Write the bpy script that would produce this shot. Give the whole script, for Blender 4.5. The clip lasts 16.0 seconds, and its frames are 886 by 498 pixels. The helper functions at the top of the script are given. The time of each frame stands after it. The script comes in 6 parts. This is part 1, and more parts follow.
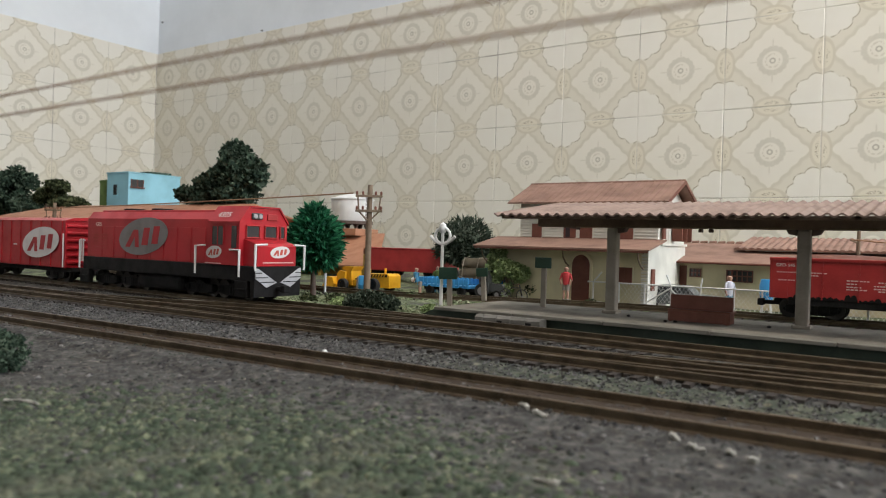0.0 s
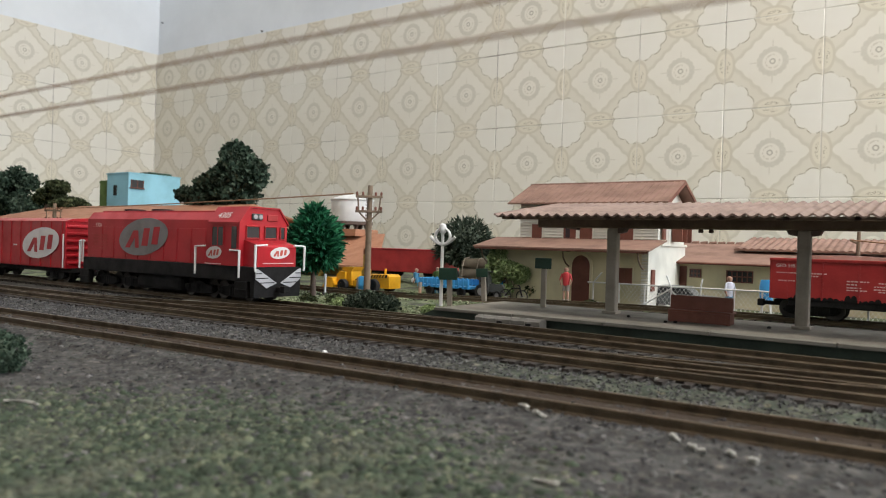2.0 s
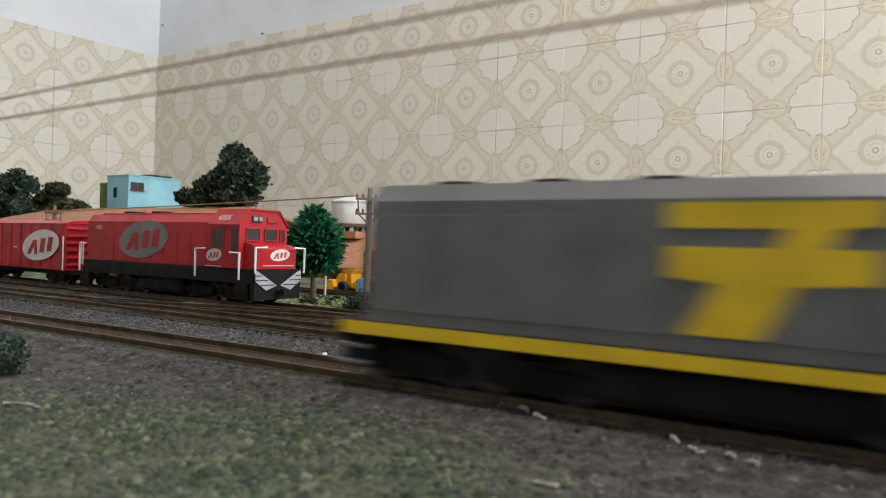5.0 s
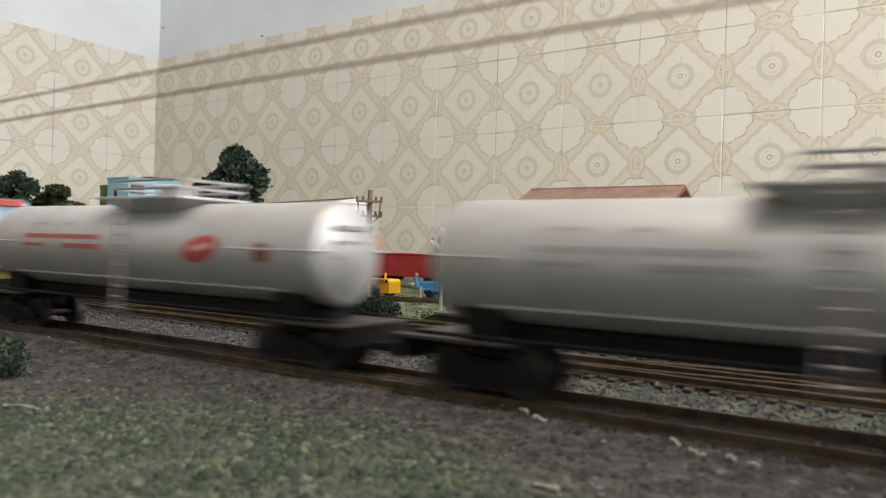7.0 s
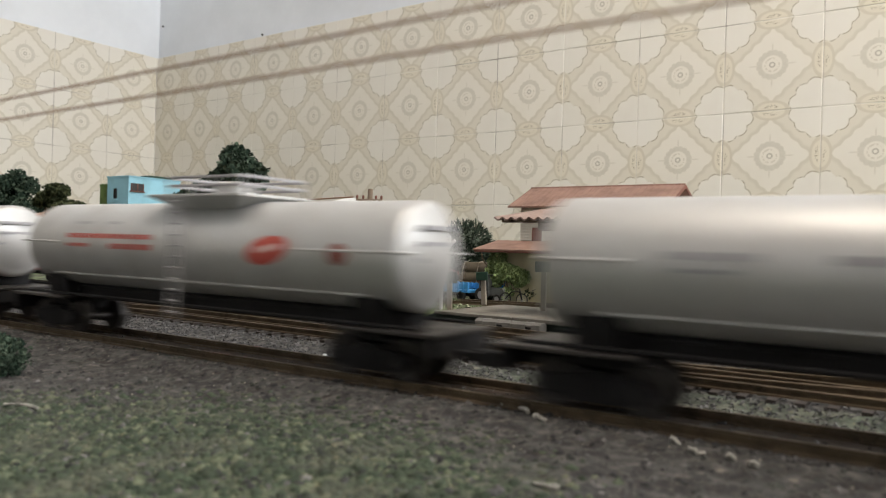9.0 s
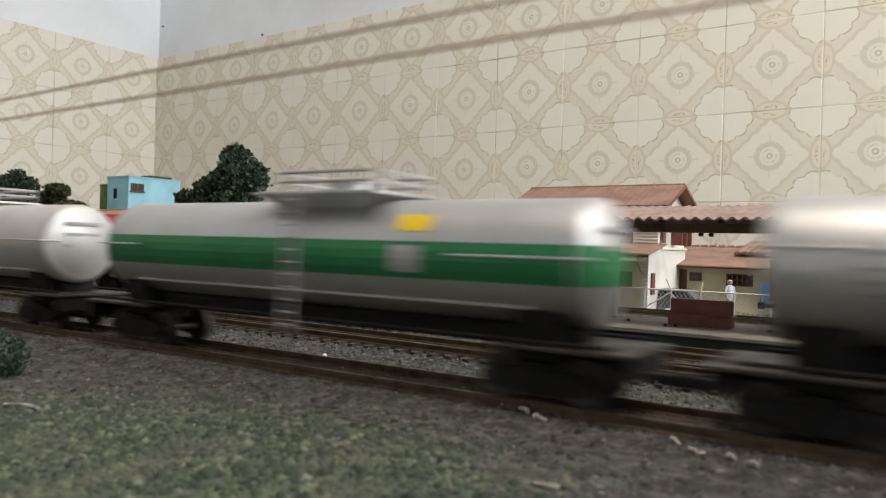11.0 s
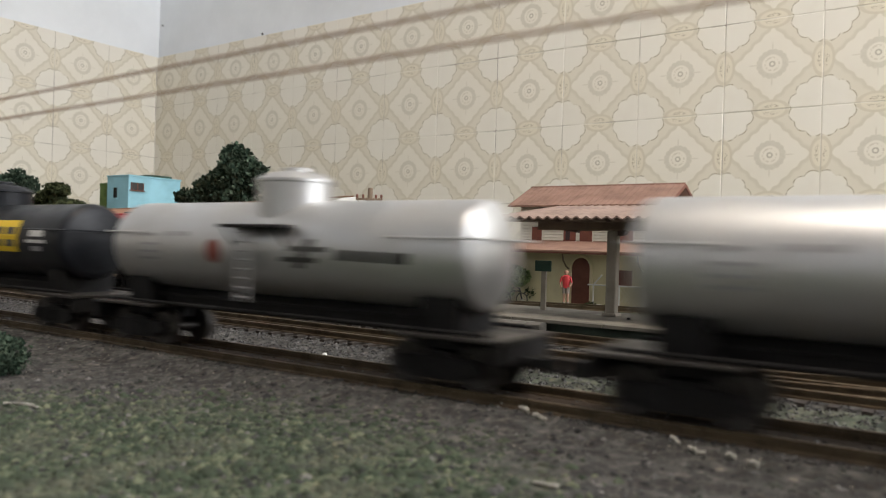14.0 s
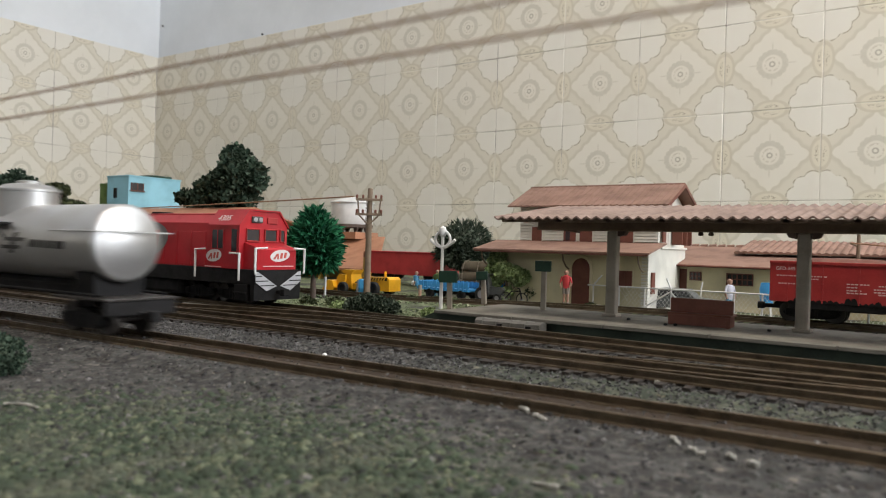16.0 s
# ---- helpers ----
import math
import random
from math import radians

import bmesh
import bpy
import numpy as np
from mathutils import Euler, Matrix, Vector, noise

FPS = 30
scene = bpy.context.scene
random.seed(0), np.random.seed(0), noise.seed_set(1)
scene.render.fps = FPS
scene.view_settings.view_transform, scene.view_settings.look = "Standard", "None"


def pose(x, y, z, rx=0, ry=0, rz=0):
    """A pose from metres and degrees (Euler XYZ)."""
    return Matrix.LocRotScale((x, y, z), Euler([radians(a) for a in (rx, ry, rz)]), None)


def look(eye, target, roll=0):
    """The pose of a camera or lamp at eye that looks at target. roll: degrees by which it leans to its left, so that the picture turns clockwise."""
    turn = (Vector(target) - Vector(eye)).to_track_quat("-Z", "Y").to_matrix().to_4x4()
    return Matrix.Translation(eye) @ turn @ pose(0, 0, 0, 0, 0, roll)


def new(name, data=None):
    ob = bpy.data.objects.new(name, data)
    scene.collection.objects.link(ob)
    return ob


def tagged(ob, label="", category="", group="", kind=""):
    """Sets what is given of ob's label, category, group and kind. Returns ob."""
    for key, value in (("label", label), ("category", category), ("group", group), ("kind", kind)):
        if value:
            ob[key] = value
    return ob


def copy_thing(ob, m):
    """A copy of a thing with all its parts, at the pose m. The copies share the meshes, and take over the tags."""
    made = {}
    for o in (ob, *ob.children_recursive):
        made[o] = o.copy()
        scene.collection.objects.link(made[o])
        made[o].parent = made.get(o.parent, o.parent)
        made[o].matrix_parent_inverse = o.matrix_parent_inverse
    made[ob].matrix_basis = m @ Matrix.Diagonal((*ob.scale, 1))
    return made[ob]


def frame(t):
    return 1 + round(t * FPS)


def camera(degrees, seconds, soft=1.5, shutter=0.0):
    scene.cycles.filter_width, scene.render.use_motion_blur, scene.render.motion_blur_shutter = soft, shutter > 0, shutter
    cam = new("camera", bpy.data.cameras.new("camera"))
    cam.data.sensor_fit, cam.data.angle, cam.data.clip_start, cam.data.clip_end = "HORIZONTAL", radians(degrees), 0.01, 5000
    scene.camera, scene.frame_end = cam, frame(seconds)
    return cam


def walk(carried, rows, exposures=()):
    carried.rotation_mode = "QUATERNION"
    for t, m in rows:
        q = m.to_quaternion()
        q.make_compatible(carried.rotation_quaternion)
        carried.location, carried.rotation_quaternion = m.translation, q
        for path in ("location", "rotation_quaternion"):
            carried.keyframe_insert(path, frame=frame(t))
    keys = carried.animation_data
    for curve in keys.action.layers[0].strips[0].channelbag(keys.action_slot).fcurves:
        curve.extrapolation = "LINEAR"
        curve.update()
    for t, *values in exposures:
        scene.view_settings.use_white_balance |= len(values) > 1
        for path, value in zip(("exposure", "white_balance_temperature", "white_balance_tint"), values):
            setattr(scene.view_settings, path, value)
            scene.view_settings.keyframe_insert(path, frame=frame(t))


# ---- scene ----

# World: origin on the track bed under the lens, x along the tiled wall, y towards it. Models are HO scale (1:87).
# ---------------------------------------------------------------- camera
cam = camera(62.95, 16.0, soft=1.05, shutter=1.0)
cam.data.dof.use_dof = True
cam.data.dof.focus_distance = 0.42
cam.data.dof.aperture_fstop = cam.data.lens / 1.0
TILTS = ((0, -1), (0.5, -3), (1, -1.5), (1.5, -3), (2, 0), (2.5, 0), (3, 0), (3.5, 2), (4, 3), (5.2, 4.2), (6.5, 5), (7, 8),
         (7.5, 6.5), (8, 10), (8.5, 8), (9, 6), (10.2, 6), (11.5, 6), (12, 5), (12.5, 5), (13, 3), (13.5, 3), (14, 4.5),
         (14.5, 3.5), (15, 3.8), (15.5, 5), (16, 5))
EYE = (0.0, 0.0, 0.0366)
walk(cam, [(t, pose(*EYE, 89.626 + d * 0.0447, -1.681, 34.855)) for t, d in TILTS],
     exposures=[(0, -0.04, 6750, 14), (1, -0.04, 6750, 14), (2, 0.06, 6750, 14), (3, 0.0, 6750, 14), (4.2, -0.05, 6750, 14), (6.3, 0.1, 7000, 16), (9, 0.08, 7000, 16), (11.5, 0.02, 7000, 16), (12.5, 0.1, 7000, 16), (13.5, 0.1, 7000, 16), (14.5, -0.06, 7000, 16), (16, -0.04, 6850, 15)])

# ---------------------------------------------------------------- light
world = bpy.data.worlds.new("room_air")
scene.world = world
world.use_nodes = True
world.node_tree.nodes["Background"].inputs[0].default_value = (0.75, 0.85, 1.0, 1)
world.node_tree.nodes["Background"].inputs[1].default_value = 0.6


def bulb(name, at, radius, power, color):
    data = bpy.data.lights.new(name, "POINT")
    data.shadow_soft_size, data.energy, data.color = radius, power, color
    new(name, data).location = at


bulb("ceiling_bulb", (0.29, -0.04, 1.48), 0.08, 40, (1.0, 0.945, 0.865))
window_light = bpy.data.lights.new("window_daylight", "AREA")
window_light.shape, window_light.size, window_light.size_y = "RECTANGLE", 0.95, 1.2
window_light.energy, window_light.color = 46, (0.86, 0.94, 1.0)
new("window_daylight", window_light).matrix_world = look((1.895, 0.72, 0.95), (0.0, 0.62, 0.70))
scene.view_settings.exposure = 0.0

# ---------------------------------------------------------------- mesh helpers (all lengths in millimetres)
U = 0.001


def place(x, y, z, rz=0, rx=0, ry=0):
    return pose(x * U, y * U, z * U, rx, ry, rz)


def box(bm, x0, x1, y0, y1, z0, z1, bevel=0.0, m=None):
    co = [(x, y, z) for z in (z0, z1) for y in (y0, y1) for x in (x0, x1)]
    v = [bm.verts.new(c) for c in co]
    fs = [bm.faces.new([v[i] for i in q]) for q in ((0, 2, 3, 1), (4, 5, 7, 6), (0, 1, 5, 4), (2, 6, 7, 3), (0, 4, 6, 2), (1, 3, 7, 5))]
    if bevel:
        es = list({e for f in fs for e in f.edges})
        out = bmesh.ops.bevel(bm, geom=es, offset=bevel, segments=2, profile=0.5, affect="EDGES", clamp_overlap=True)
        v = list({w for f in out["faces"] for w in f.verts} | {w for w in v if w.is_valid})
    if m is not None:
        bmesh.ops.transform(bm, matrix=m, verts=[w for w in v if w.is_valid])
    return bm


def rod(bm, p0, p1, r0, r1=None, seg=10):
    """A round bar from p0 to p1."""
    p0, p1 = Vector(p0), Vector(p1)
    d = p1 - p0
    m = Matrix.Translation((p0 + p1) / 2) @ d.to_track_quat("Z", "Y").to_matrix().to_4x4()
    bmesh.ops.create_cone(bm, cap_ends=True, cap_tris=False, segments=seg, radius1=r0, radius2=r0 if r1 is None else r1, depth=d.length, matrix=m)
    return bm


def lathe(bm, profile, seg=32, m=None):
    """Turns (radius, height) round z."""
    rings, made = [], []
    for r, z in profile:
        if r < 1e-6:
            ring = [bm.verts.new((0, 0, z))]
        else:
            ring = [bm.verts.new((r * math.cos(a), r * math.sin(a), z)) for a in (2 * math.pi * k / seg for k in range(seg))]
        rings.append(ring)
        made += ring
    for a, b in zip(rings, rings[1:]):
        for k in range(seg):
            q = [a[k % len(a)], a[(k + 1) % len(a)], b[(k + 1) % len(b)], b[k % len(b)]]
            q = [w for i, w in enumerate(q) if w not in q[:i]]
            if len(q) > 2:
                bm.faces.new(q)
    if m is not None:
        bmesh.ops.transform(bm, matrix=m, verts=made)
    return bm


def prism(bm, outline, a0, a1, axis="x"):
    """Pushes an outline of two coordinates along an axis: x takes (y, z), y takes (x, z), z takes (x, y)."""
    def at(p, a):
        return {"x": (a, p[0], p[1]), "y": (p[0], a, p[1]), "z": (p[0], p[1], a)}[axis]
    lo, hi = [bm.verts.new(at(p, a0)) for p in outline], [bm.verts.new(at(p, a1)) for p in outline]
    bm.faces.new(lo[::-1])
    bm.faces.new(hi)
    n = len(outline)
    for i in range(n):
        bm.faces.new((lo[i], lo[(i + 1) % n], hi[(i + 1) % n], hi[i]))
    return bm


def tube(bm, pts, r, seg=6):
    """A bent round bar through the points, in one piece."""
    pts = [Vector(p) for p in pts]
    shut = (pts[0] - pts[-1]).length < 1e-6
    if shut:
        pts = pts[:-1]
    n, rings, side = len(pts), [], None
    for i, p in enumerate(pts):
        a, b = (pts[i - 1], pts[(i + 1) % n]) if shut else (pts[max(i - 1, 0)], pts[min(i + 1, n - 1)])
        t = (b - a).normalized()
        if side is None:
            side = t.orthogonal().normalized()
        side = (side - t * side.dot(t)).normalized()
        up = t.cross(side)
        d0, d1 = (p - a), (b - p)
        wide = r / max(0.6, math.cos(d0.angle(d1) / 2)) if d0.length > 1e-9 and d1.length > 1e-9 else r
        rings.append([bm.verts.new(p + (side * math.cos(q) + up * math.sin(q)) * wide) for q in (2 * math.pi * k / seg for k in range(seg))])
    for i in range(n if shut else n - 1):
        a, b = rings[i], rings[(i + 1) % n]
        for k in range(seg):
            bm.faces.new((a[k], a[(k + 1) % seg], b[(k + 1) % seg], b[k]))
    if not shut:
        bm.faces.new(rings[0][::-1])
        bm.faces.new(rings[-1])
    return bm


def finish(bm, name, smooth=False):
    bmesh.ops.recalc_face_normals(bm, faces=bm.faces)
    for v in bm.verts:
        v.co *= U
    me = bpy.data.meshes.new(name)
    bm.to_mesh(me)
    bm.free()
    if smooth:
        for p in me.polygons:
            p.use_smooth = True
        me.set_sharp_from_angle(angle=radians(38))
    return me


def part(name, bm, material, parent, label="", smooth=False, at=None):
    ob = new(name, bm if isinstance(bm, bpy.types.Mesh) else finish(bm, name, smooth))
    if material and not ob.data.materials:
        ob.data.materials.append(material)
    if parent:
        ob.parent = parent
    if at is not None:
        ob.matrix_local = at
    if label:
        ob["label"] = label
    return ob


def thing(name, m, label, category, group="", kind=""):
    ob = new(name)
    ob.empty_display_size = 0.01
    ob.matrix_world = m
    return tagged(ob, label, category, group, kind)


def BM():
    return bmesh.new()


# ---------------------------------------------------------------- materials
class Nodes:
    """A few words for building node trees."""
    def __init__(self, name):
        self.mat = bpy.data.materials.new(name)
        self.mat.use_nodes = True
        self.t = self.mat.node_tree
        self.b = self.t.nodes["Principled BSDF"]

    def n(self, kind, **kw):
        node = self.t.nodes.new(kind)
        for k, v in kw.items():
            setattr(node, k, v)
        return node

    def link(self, a, b):
        self.t.links.new(a, b)

    def put(self, socket, v):
        if hasattr(v, "is_linked"):
            self.link(v, socket)
        else:
            socket.default_value = v

    def math(self, op, a, b=0.0, c=0.0):
        m = self.n("ShaderNodeMath", operation=op)
        for i, v in enumerate((a, b, c)):
            self.put(m.inputs[i], v)
        return m.outputs[0]

    def mix(self, fac, a, b):
        m = self.n("ShaderNodeMix", data_type="RGBA")
        self.put(m.inputs[0], fac)
        self.put(m.inputs[6], a if hasattr(a, "is_linked") else (*a, 1))
        self.put(m.inputs[7], b if hasattr(b, "is_linked") else (*b, 1))
        return m.outputs[2]

    def noise(self, scale, detail=4, rough=0.55, vec=None):
        t = self.n("ShaderNodeTexNoise")
        t.inputs["Scale"].default_value, t.inputs["Detail"].default_value, t.inputs["Roughness"].default_value = scale, detail, rough
        self.link(vec if vec is not None else self.obj(), t.inputs["Vector"])
        return t.outputs[0]

    def obj(self):
        return self.n("ShaderNodeTexCoord").outputs["Object"]

    def step(self, v, lo, hi):
        m = self.n("ShaderNodeMapRange", interpolation_type="SMOOTHSTEP")
        self.put(m.inputs[0], v)
        m.inputs[1].default_value, m.inputs[2].default_value = lo, hi
        return m.outputs[0]

    def bump(self, height, dist, strength=0.6):
        b = self.n("ShaderNodeBump")
        b.inputs["Strength"].default_value, b.inputs["Distance"].default_value = strength, dist
        self.link(height, b.inputs["Height"])
        self.link(b.outputs[0], self.b.inputs["Normal"])

    def done(self, color, rough=0.6, metal=0.0, spec=0.5):
        self.put(self.b.inputs["Base Color"], color if hasattr(color, "is_linked") else (*color, 1))
        self.put(self.b.inputs["Roughness"], rough)
        self.b.inputs["Metallic"].default_value = metal
        self.b.inputs["Specular IOR Level"].default_value = spec
        return self.mat


def paint(name, color, rough=0.5, dirt=0.25, metal=0.0, fine=900.0, coarse=70.0, relief=0.00008, tone=None, spec=0.4):
    """Model paint: mottled at two scales, with dust gathered unevenly."""
    s = Nodes(name)
    dark = tone or tuple(c * (1 - dirt) * 0.9 for c in color)
    big = s.step(s.noise(coarse, 5), 0.35, 0.75)
    col = s.mix(big, color, dark)
    small = s.noise(fine, 3)
    col = s.mix(s.math("MULTIPLY", s.step(small, 0.45, 0.8), dirt), col, tuple(min(1, c * 1.25 + 0.02) for c in color))
    r = s.math("ADD", rough - 0.08, s.math("MULTIPLY", big, 0.2))
    s.bump(small, relief, 0.5)
    return s.done(col, r, metal, spec)


M_WALLPAINT = paint("white_wall_paint", (0.78, 0.82, 0.86), 0.7, 0.05, fine=60, coarse=3, relief=0.0004)
M_CEIL = paint("white_ceiling_paint", (0.8, 0.8, 0.78), 0.8, 0.05, fine=60, coarse=3, relief=0.0004)
M_GROUT = paint("pale_grout", (0.72, 0.69, 0.61), 0.9, 0.3, fine=600, coarse=11, tone=(0.24, 0.21, 0.18))
M_FLOOR = paint("room_floor_red", (0.3, 0.16, 0.1), 0.5, 0.2, fine=100, coarse=5)


def tile_material():
    s = Nodes("printed_ceramic_tile")
    sep = s.n("ShaderNodeSeparateXYZ")
    s.link(s.obj(), sep.inputs[0])
    k = 1 / 0.0745
    u, v = s.math("MULTIPLY", sep.outputs[0], k), s.math("MULTIPLY", sep.outputs[2], k)
    a, b = s.math("ABSOLUTE", u), s.math("ABSOLUTE", v)
    p, q = s.math("SUBTRACT", 1.0, a), s.math("SUBTRACT", 1.0, b)
    wob = s.math("MULTIPLY", s.math("SUBTRACT", s.noise(90, 2), 0.5), 0.03)
    # scalloped white flower round each corner
    r = s.math("SQRT", s.math("ADD", s.math("MULTIPLY", p, p), s.math("MULTIPLY", q, q)))
    th = s.math("ARCTAN2", q, p)
    lobes = s.math("ABSOLUTE", s.math("SINE", s.math("MULTIPLY", th, 6.0)))
    rr = s.math("SUBTRACT", s.math("ADD", r, wob), s.math("MULTIPLY", lobes, 0.06))
    flower = s.step(rr, 0.60, 0.565)
    line = s.math("MULTIPLY", s.step(rr, 0.573, 0.584), s.step(rr, 0.612, 0.598))
    # pale lozenge with wavy edges
    wave = s.math("MULTIPLY", s.math("SINE", s.math("MULTIPLY", s.math("SUBTRACT", a, b), 17.0)), 0.018)
    loz = s.math("ADD", s.math("ADD", s.math("ADD", a, b), s.math("MULTIPLY", wob, 1.6)), wave)
    field = s.step(loz, 0.83, 0.78)
    rim = s.math("MULTIPLY", s.step(loz, 0.78, 0.83), s.step(loz, 0.97, 0.86))
    # medallion
    c = s.math("ADD", s.math("SQRT", s.math("ADD", s.math("MULTIPLY", u, u), s.math("MULTIPLY", v, v))), s.math("MULTIPLY", wob, 0.5))
    spokes = s.math("MULTIPLY", s.math("ABSOLUTE", s.math("SINE", s.math("MULTIPLY", s.math("ARCTAN2", v, u), 8.0))), 0.022)
    cs = s.math("SUBTRACT", c, spokes)
    ring = s.math("MULTIPLY", s.step(c, 0.19, 0.225), s.step(cs, 0.325, 0.29))
    beads = s.math("MULTIPLY", s.math("MULTIPLY", s.step(c, 0.12, 0.13), s.step(c, 0.165, 0.155)), s.step(s.noise(300, 1), 0.45, 0.55))
    dot = s.math("MULTIPLY", s.step(c, 0.03, 0.04), s.step(c, 0.072, 0.06))
    # round buds on the edges' middles
    def bud(e, f):
        return s.math("SQRT", s.math("ADD", s.math("MULTIPLY", e, e), s.math("MULTIPLY", f, f)))
    d = s.math("MINIMUM", bud(s.math("MULTIPLY", p, 1.75), b), bud(s.math("MULTIPLY", q, 1.75), a))
    budrim = s.math("MULTIPLY", s.step(d, 0.27, 0.31), s.step(d, 0.385, 0.365))
    budin = s.step(d, 0.31, 0.27)
    squig = s.math("MULTIPLY", s.math("MULTIPLY", s.step(d, 0.22, 0.18), s.step(s.math("MINIMUM", p, q), 0.03, 0.05)), s.step(s.noise(420, 1), 0.54, 0.60))
    star = s.math("MULTIPLY", s.step(s.math("MINIMUM", a, b), 0.022, 0.008), s.math("MULTIPLY", s.step(c, 0.3, 0.32), s.step(c, 0.52, 0.42)))
    col = s.mix(rim, (0.70, 0.66, 0.56), (0.62, 0.58, 0.48))
    col = s.mix(field, col, (0.765, 0.73, 0.645))
    col = s.mix(s.math("MULTIPLY", budin, 0.9), col, (0.715, 0.665, 0.545))
    col = s.mix(s.math("MULTIPLY", budrim, 0.85), col, (0.60, 0.55, 0.44))
    col = s.mix(s.math("MULTIPLY", squig, 0.75), col, (0.27, 0.22, 0.14))
    col = s.mix(flower, col, (0.775, 0.75, 0.68))
    col = s.mix(s.math("MULTIPLY", line, s.math("MULTIPLY", s.step(s.noise(170, 2), 0.36, 0.56), 0.95)), col, (0.36, 0.32, 0.23))
    col = s.mix(s.math("MULTIPLY", ring, s.math("ADD", 0.5, s.math("MULTIPLY", s.noise(210, 2), 0.5))), col, (0.565, 0.535, 0.45))
    col = s.mix(s.math("MULTIPLY", beads, 0.75), col, (0.57, 0.525, 0.435))
    col = s.mix(s.math("MULTIPLY", dot, 0.85), col, (0.40, 0.37, 0.30))
    col = s.mix(s.math("MULTIPLY", star, 0.55), col, (0.57, 0.53, 0.44))
    info = s.n("ShaderNodeObjectInfo")
    col = s.mix(s.math("MULTIPLY", info.outputs["Random"], 0.16), col, (0.62, 0.59, 0.50))
    col = s.mix(s.math("MULTIPLY", s.step(s.noise(14, 5), 0.4, 0.8), 0.22), col, (0.60, 0.56, 0.46))
    s.bump(s.noise(40, 2), 0.0006, 0.25)
    return s.done(col, 0.34, 0.0, 0.35)


M_TILE = tile_material()


def earth_material():
    s = Nodes("scenic_earth")
    o = s.obj()
    sep = s.n("ShaderNodeSeparateXYZ")
    s.link(o, sep.inputs[0])
    grain, mid, big = s.noise(620, 3, 0.6), s.noise(150, 3), s.noise(22, 4)
    blot = s.noise(60, 3)
    x, y = sep.outputs[0], sep.outputs[1]
    soil = s.mix(s.step(mid, 0.3, 0.7), (0.034, 0.034, 0.034), (0.070, 0.071, 0.069))
    turf = s.mix(s.step(mid, 0.35, 0.68), (0.033, 0.047, 0.032), (0.076, 0.098, 0.064))
    clump = s.noise(300, 2)
    turf = s.mix(s.math("MULTIPLY", s.step(blot, 0.42, 0.7), 0.5), turf, (0.095, 0.095, 0.072))
    turf = s.mix(s.math("MULTIPLY", s.step(clump, 0.48, 0.38), 0.35), turf, (0.024, 0.032, 0.022))
    turf = s.mix(s.math("MULTIPLY", s.step(clump, 0.53, 0.64), 0.3), turf, (0.15, 0.165, 0.105))
    soil = s.mix(s.math("MULTIPLY", s.step(clump, 0.47, 0.37), 0.3), soil, (0.03, 0.026, 0.025))
    soil = s.mix(s.math("MULTIPLY", s.step(clump, 0.54, 0.66), 0.25), soil, (0.17, 0.155, 0.145))
    turf = s.mix(s.math("MULTIPLY", s.step(s.noise(330, 1), 0.66, 0.76), 0.6), turf, (0.24, 0.21, 0.12))
    soil = s.mix(s.math("MULTIPLY", s.step(s.noise(300, 1), 0.70, 0.78), 0.5), soil, (0.27, 0.24, 0.19))
    soil = s.mix(s.math("MULTIPLY", s.step(s.noise(230, 1), 0.36, 0.28), 0.7), soil, (0.03, 0.026, 0.022))
    dx = s.math("ADD", x, 0.105)
    f = s.math("SUBTRACT", s.math("SUBTRACT", 0.112, s.math("MULTIPLY", s.math("MULTIPLY", dx, dx), 5.5)), y)
    f = s.math("ADD", f, s.math("MULTIPLY", s.math("ADD", big, s.math("MULTIPLY", mid, 0.7)), 0.035))
    f = s.step(f, 0.012, 0.048)
    strip = s.math("MULTIPLY", s.step(s.math("ADD", y, s.math("MULTIPLY", mid, 0.01)), 0.183, 0.188), s.step(y, 0.205, 0.2))
    strip = s.math("MULTIPLY", strip, s.step(x, -0.16, -0.09))
    far = s.math("MULTIPLY", s.step(s.math("ADD", y, s.math("MULTIPLY", mid, 0.08)), 0.33, 0.38), s.step(s.noise(35, 3), 0.35, 0.6))
    col = s.mix(s.math("MAXIMUM", s.math("MAXIMUM", f, s.math("MULTIPLY", strip, 0.6)), s.math("MULTIPLY", far, 0.3)), soil, turf)
    col = s.mix(s.math("MULTIPLY", far, 0.7), col, s.mix(s.step(mid, 0.35, 0.68), (0.095, 0.135, 0.06), (0.24, 0.28, 0.16)))
    col = s.mix(s.math("MULTIPLY", s.step(grain, 0.45, 0.78), 0.4), col, (0.18, 0.165, 0.14))
    off = s.math("ABSOLUTE", s.math("SUBTRACT", s.math("SUBTRACT", y, 0.1585), s.math("MULTIPLY", x, 0.04)))
    col = s.mix(s.step(off, 0.0125, 0.0095), col, (0.05, 0.038, 0.03))
    s.bump(s.math("ADD", s.math("MULTIPLY", grain, 0.4), clump), 0.0011, 0.9)
    return s.done(col, 0.95, 0.0, 0.1)


M_EARTH = earth_material()


def grains_material(name, c0, c1, c2):
    s = Nodes(name)
    g = s.n("ShaderNodeNewGeometry")
    ramp = s.n("ShaderNodeValToRGB")
    ramp.color_ramp.elements[0].color, ramp.color_ramp.elements[1].color = (*c0, 1), (*c2, 1)
    ramp.color_ramp.elements.new(0.6).color = (*c1, 1)
    s.link(g.outputs["Random Per Island"], ramp.inputs[0])
    col = s.mix(s.math("MULTIPLY", s.noise(700, 2), 0.5), ramp.outputs[0], c1)
    return s.done(col, 0.9, 0.0, 0.15)


